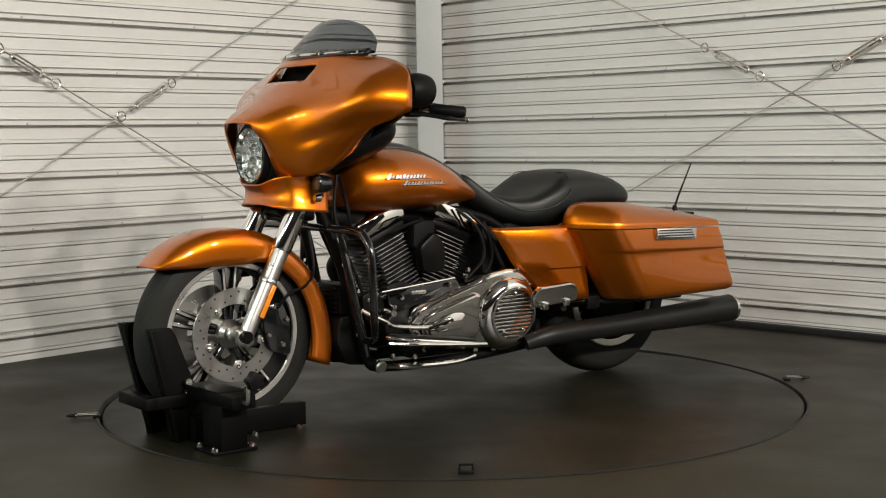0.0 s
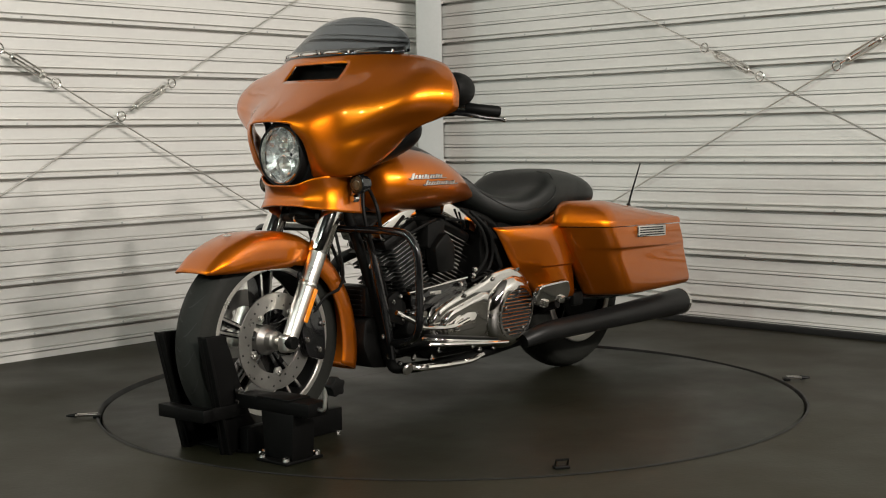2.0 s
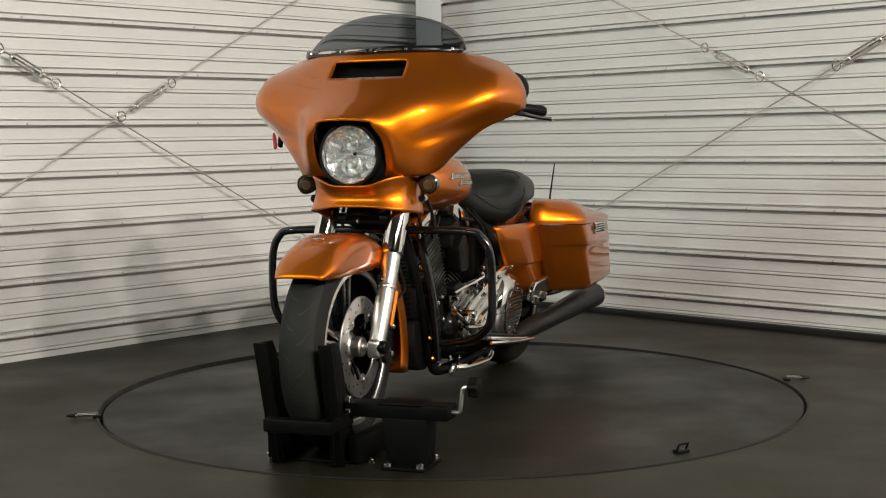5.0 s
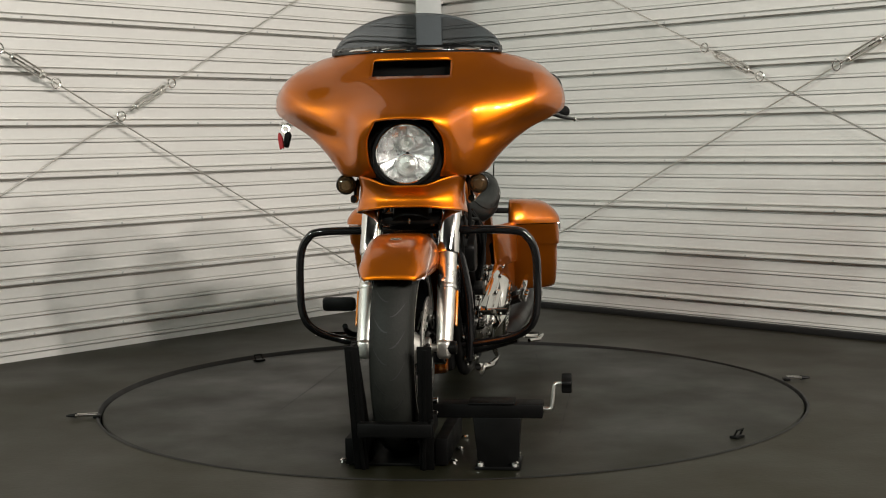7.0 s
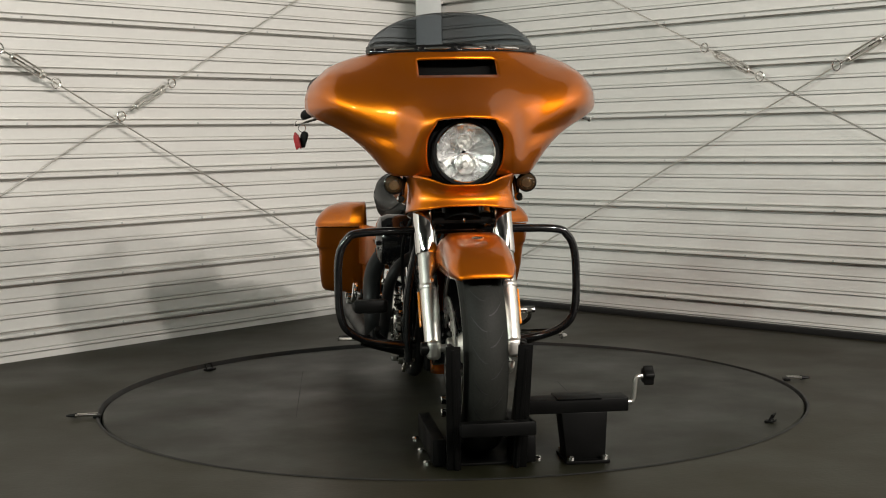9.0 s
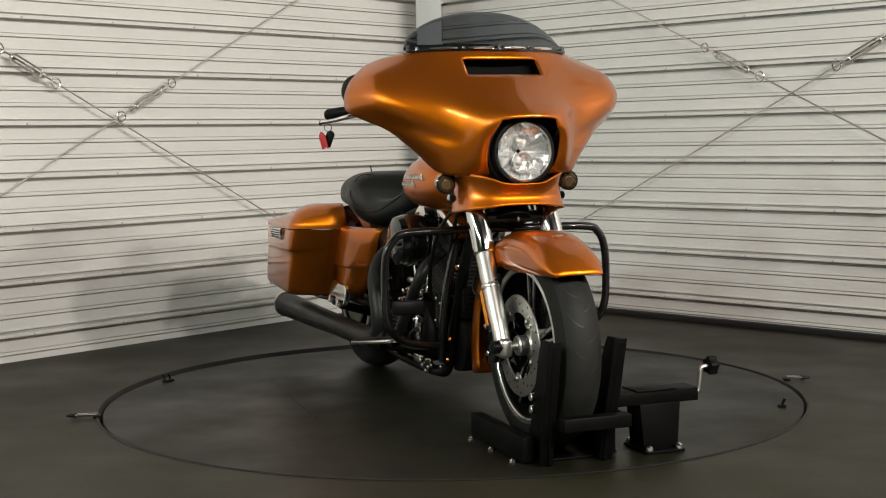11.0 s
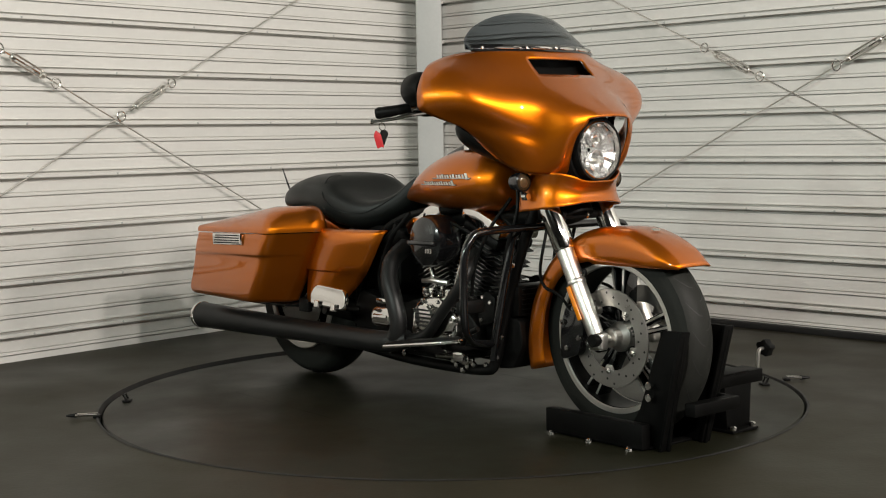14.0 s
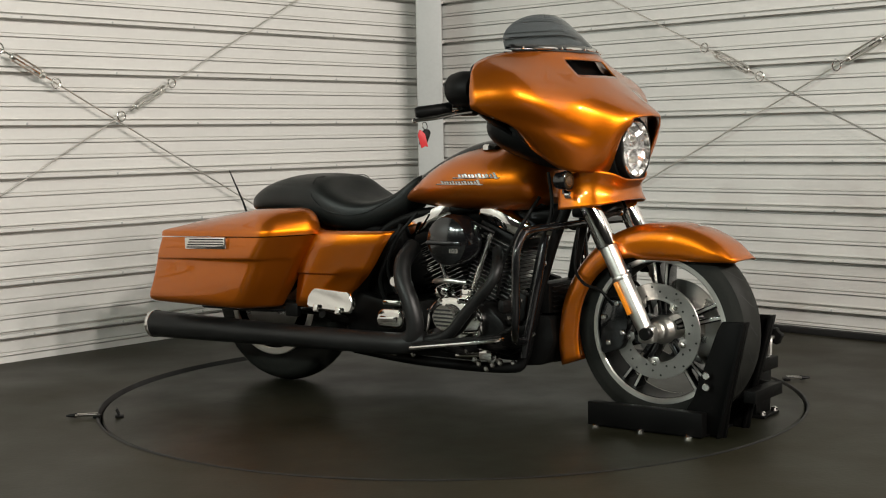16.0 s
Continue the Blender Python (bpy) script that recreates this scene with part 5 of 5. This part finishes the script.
def brace_cable(p, q, rings, buckle, n):
    """A thin steel brace cable with eye rings and a turnbuckle."""
    p, q = Vector(p), Vector(q)
    ob = thing("brace_cable", "thin steel brace cable with turnbuckle before the ribbed wall", "cable", "wall brace cables")
    part("wire", tube([p, q], 0.0035, 8), BRUSHED, ob)
    d = (q - p).normalized()
    L = (q - p).length
    side = n.cross(d).normalized()
    for k in rings:
        c = p + d * (k * L)
        pts = [c + 0.021 * (math.cos(2 * math.pi * i / 18) * d + math.sin(2 * math.pi * i / 18) * side) for i in range(19)]
        part("eye_ring", tube(pts, 0.0045, 8), CHROME, ob, "bright steel eye ring")
    if buckle:
        a, b = p + d * (buckle[0] * L), p + d * (buckle[1] * L)
        m = Matrix((side, d.cross(side), d)).transposed().to_4x4()
        m.translation = a
        n = (b - a).length
        tb = part("turnbuckle", lathe([(0.010, 0.0), (0.014, 0.004), (0.014, 0.022), (0.008, 0.026)], m, 14), BRUSHED, ob, "galvanised turnbuckle")
        part("turnbuckle_end", lathe([(0.008, n - 0.026), (0.014, n - 0.022), (0.014, n - 0.004), (0.010, n)], m, 14), BRUSHED, tb)
        for e in (-1, 1):
            part("turnbuckle_bar", tube([m @ Vector((e * 0.015, 0, 0.012)), m @ Vector((e * 0.015, 0, n - 0.012))], 0.005, 8), BRUSHED, tb)
        part("thread_rod", tube([m @ Vector((0, 0, -0.03)), m @ Vector((0, 0, n * 0.4))], 0.005, 8), CHROME, tb)
        part("thread_rod", tube([m @ Vector((0, 0, n * 0.62)), m @ Vector((0, 0, n + 0.03))], 0.005, 8), CHROME, tb)


def on_line(p, q, r):
    p, q, r = Vector(p), Vector(q), Vector(r)
    d = q - p
    return (r - p).dot(d) / d.dot(d)


A0, A1 = Vector((-1.663, 1.034, 1.174)), Vector((-0.94, 1.867, 0.596))
da = (A1 - A0) / (A1 - A0).length
a0, a1 = A0 - da * 1.1, A1 + da * 0.75
brace_cable(a0, a1, [on_line(a0, a1, A0), on_line(a0, a1, A0 - da * 0.30)], (on_line(a0, a1, A0 - da * 0.24), on_line(a0, a1, A0 - da * 0.06)), LEFT_N)
B0, B1 = Vector((-1.827, 0.844, 0.726)), Vector((-0.734, 2.105, 1.618))
db = (B1 - B0) / (B1 - B0).length
b0, b1 = B0 - db * 1.0, B1 + db * 0.9
brace_cable(b0, b1, [on_line(b0, b1, (-1.449, 1.280, 1.035)), on_line(b0, b1, (-1.263, 1.494, 1.185))], (on_line(b0, b1, (-1.400, 1.338, 1.067)), on_line(b0, b1, (-1.287, 1.466, 1.162))), LEFT_N)
C0, C1 = Vector((0.816, 2.108, 1.590)), Vector((1.848, 1.069, 0.882))
dc = (C1 - C0) / (C1 - C0).length
c0, c1 = C0 - dc * 1.0, C1 + dc * 0.9
brace_cable(c0, c1, [on_line(c0, c1, (1.211, 1.710, 1.306)), on_line(c0, c1, (1.423, 1.497, 1.158))], (on_line(c0, c1, (1.250, 1.67, 1.277)), on_line(c0, c1, (1.385, 1.535, 1.186))), RIGHT_N)
D0, D1 = Vector((0.571, 2.355, 0.403)), Vector((1.701, 1.217, 1.201))
dd = (D1 - D0) / (D1 - D0).length
d0, d1 = D0 - dd * 0.8, D1 + dd * 1.2
brace_cable(d0, d1, [on_line(d0, d1, D1), on_line(d0, d1, D1 + dd * 0.30)], (on_line(d0, d1, D1 + dd * 0.05), on_line(d0, d1, D1 + dd * 0.24)), RIGHT_N)


def floor_catch(p, q):
    """A spring catch bolted to the floor at the deck's edge."""
    p, q = Vector(p), Vector(q)
    ob = thing("floor_catch", "small bright spring catch on the floor beside the deck", "catch", "floor catches")
    d = (q - p).normalized()
    side = Vector((-d.y, d.x, 0))
    up = Vector((0, 0, 0.012))
    for e in (-1, 1):
        part("catch_bar", tube([p + up + side * 0.011 * e, q + up + side * 0.011 * e - d * 0.03], 0.0045, 8), CHROME, ob)
    part("catch_head", tube([q + up - d * 0.035, q + up - d * 0.015, q + up], [0.009, 0.006, 0.003], 10), SATIN, ob)
    part("catch_foot", block((-0.012, -0.016, 0), (0.012, 0.016, 0.012), 0.003, Matrix.Translation(p)), SATIN, ob)


floor_catch((-1.190, -0.310, 0.001), (-1.290, -0.325, 0.001))
floor_catch((1.235, 0.185, 0.001), (1.318, 0.177, 0.001))


def deck_tab(x, y):
    """A folding tie-down ring at the deck's edge; turns with the deck."""
    a = math.degrees(math.atan2(y, x))
    m = pose(x, y, 0, 0, 0, a)
    t = part("tie_down", block((-0.014, -0.022, 0.0), (0.014, 0.022, 0.008), 0.002, m), SATIN, deck, "black folding tie-down ring")
    pts = [m @ Vector((0.0, -0.018, 0.006)), m @ Vector((0.010, -0.018, 0.026)), m @ Vector((0.010, 0.018, 0.026)), m @ Vector((0.0, 0.018, 0.006))]
    part("tie_ring", tube(pts, 0.0035, 8), SATIN, t)


def deck_joint(x0, y0, x1, y1):
    """A thin worn joint in the deck's rubber top."""
    p, q = Vector((x0, y0, 0)), Vector((x1, y1, 0))
    d = (q - p).normalized() * 0.5
    side = Vector((-d.y, d.x, 0)) * 0.006
    bm = bmesh.new()
    n = 12
    rows = []
    for i in range(n + 1):
        c = p.lerp(q, i / n)
        w = 0.55 + 0.45 * noise.noise(Vector((c.x * 9, c.y * 9, 1)))
        rows.append([c + side * w + Vector((0, 0, 0.0012)), c - side * w + Vector((0, 0, 0.0012))])
    skin(rows, False, False, bm)
    part("deck_joint", bm, SEAM, deck)


for seg in ((-0.62, -0.52, 0.30, -0.56), (-0.62, -0.52, -0.60, -0.30), (-0.20, 0.42, 0.62, 0.40), (-0.95, 0.25, -0.45, 0.30)):
    deck_joint(*seg)
deck_tab(0.655, 0.935)
deck_tab(-0.740, -0.890)


def wall_screws():
    """Screw heads along the big ribs of both walls."""
    for name, p, d, n, lo, hi in (("wall_west", LEFT_P, LEFT_D, LEFT_N, -0.3, 2.8), ("wall_north", RIGHT_P, RIGHT_D, RIGHT_N, -0.7, 2.2)):
        wall = bpy.data.objects[name]
        bm = lathe([(0.005, 0), (0.005, 0.002), (0.0025, 0.004)], Matrix(), 8)
        first = part("screw_head", bm, STEELGREY, wall)
        first.matrix_basis = Matrix.Translation((0, 0, -0.2))
        spots = []
        u = lo
        while u < hi:
            for k in range(8):
                spots.append((u + 0.006 * (k % 3), FIRST + RIB * k + 0.0085))
            u += 0.455
        turn = n.to_track_quat("Z", "Y").to_matrix().to_4x4()
        for i, (u, z) in enumerate(spots):
            ob = first if i == 0 else new("screw_head", first.data)
            ob.parent = wall
            ob.matrix_basis = Matrix.Translation(p + d * u + n * 0.022 + Vector((0, 0, z))) @ turn


wall_screws()


def base_strip():
    """Dark foot strip where the north wall meets the floor."""
    a, b = RIGHT_P + RIGHT_D * -0.8, RIGHT_P + RIGHT_D * 7.4
    poly = [a + RIGHT_N * 0.034, b + RIGHT_N * 0.034, b + RIGHT_N * 0.001, a + RIGHT_N * 0.001]
    ob = part("baseboard", prism([(v.x, v.y) for v in poly], 2, 0.0, 0.030, 0.002), SEAM, None, "dark rubber foot strip along the ribbed wall")
    tagged(ob, category="baseboard", kind="structure")


base_strip()


def motions():
    """The deck turns at an even rate and carries the motorcycle and the chock."""
    rows, carried = [], []
    for i in range(33):
        t = 0.5 * i
        h = -143.30 + 6.71 * t
        turn = pose(0, 0, 0, 0, 0, h)
        rows.append((t, turn))
        carried.append((t, turn @ pose(0, -0.044, 0)))
    walk(deck, rows)
    walk(bike, carried)
    walk(chock, carried)


motions()
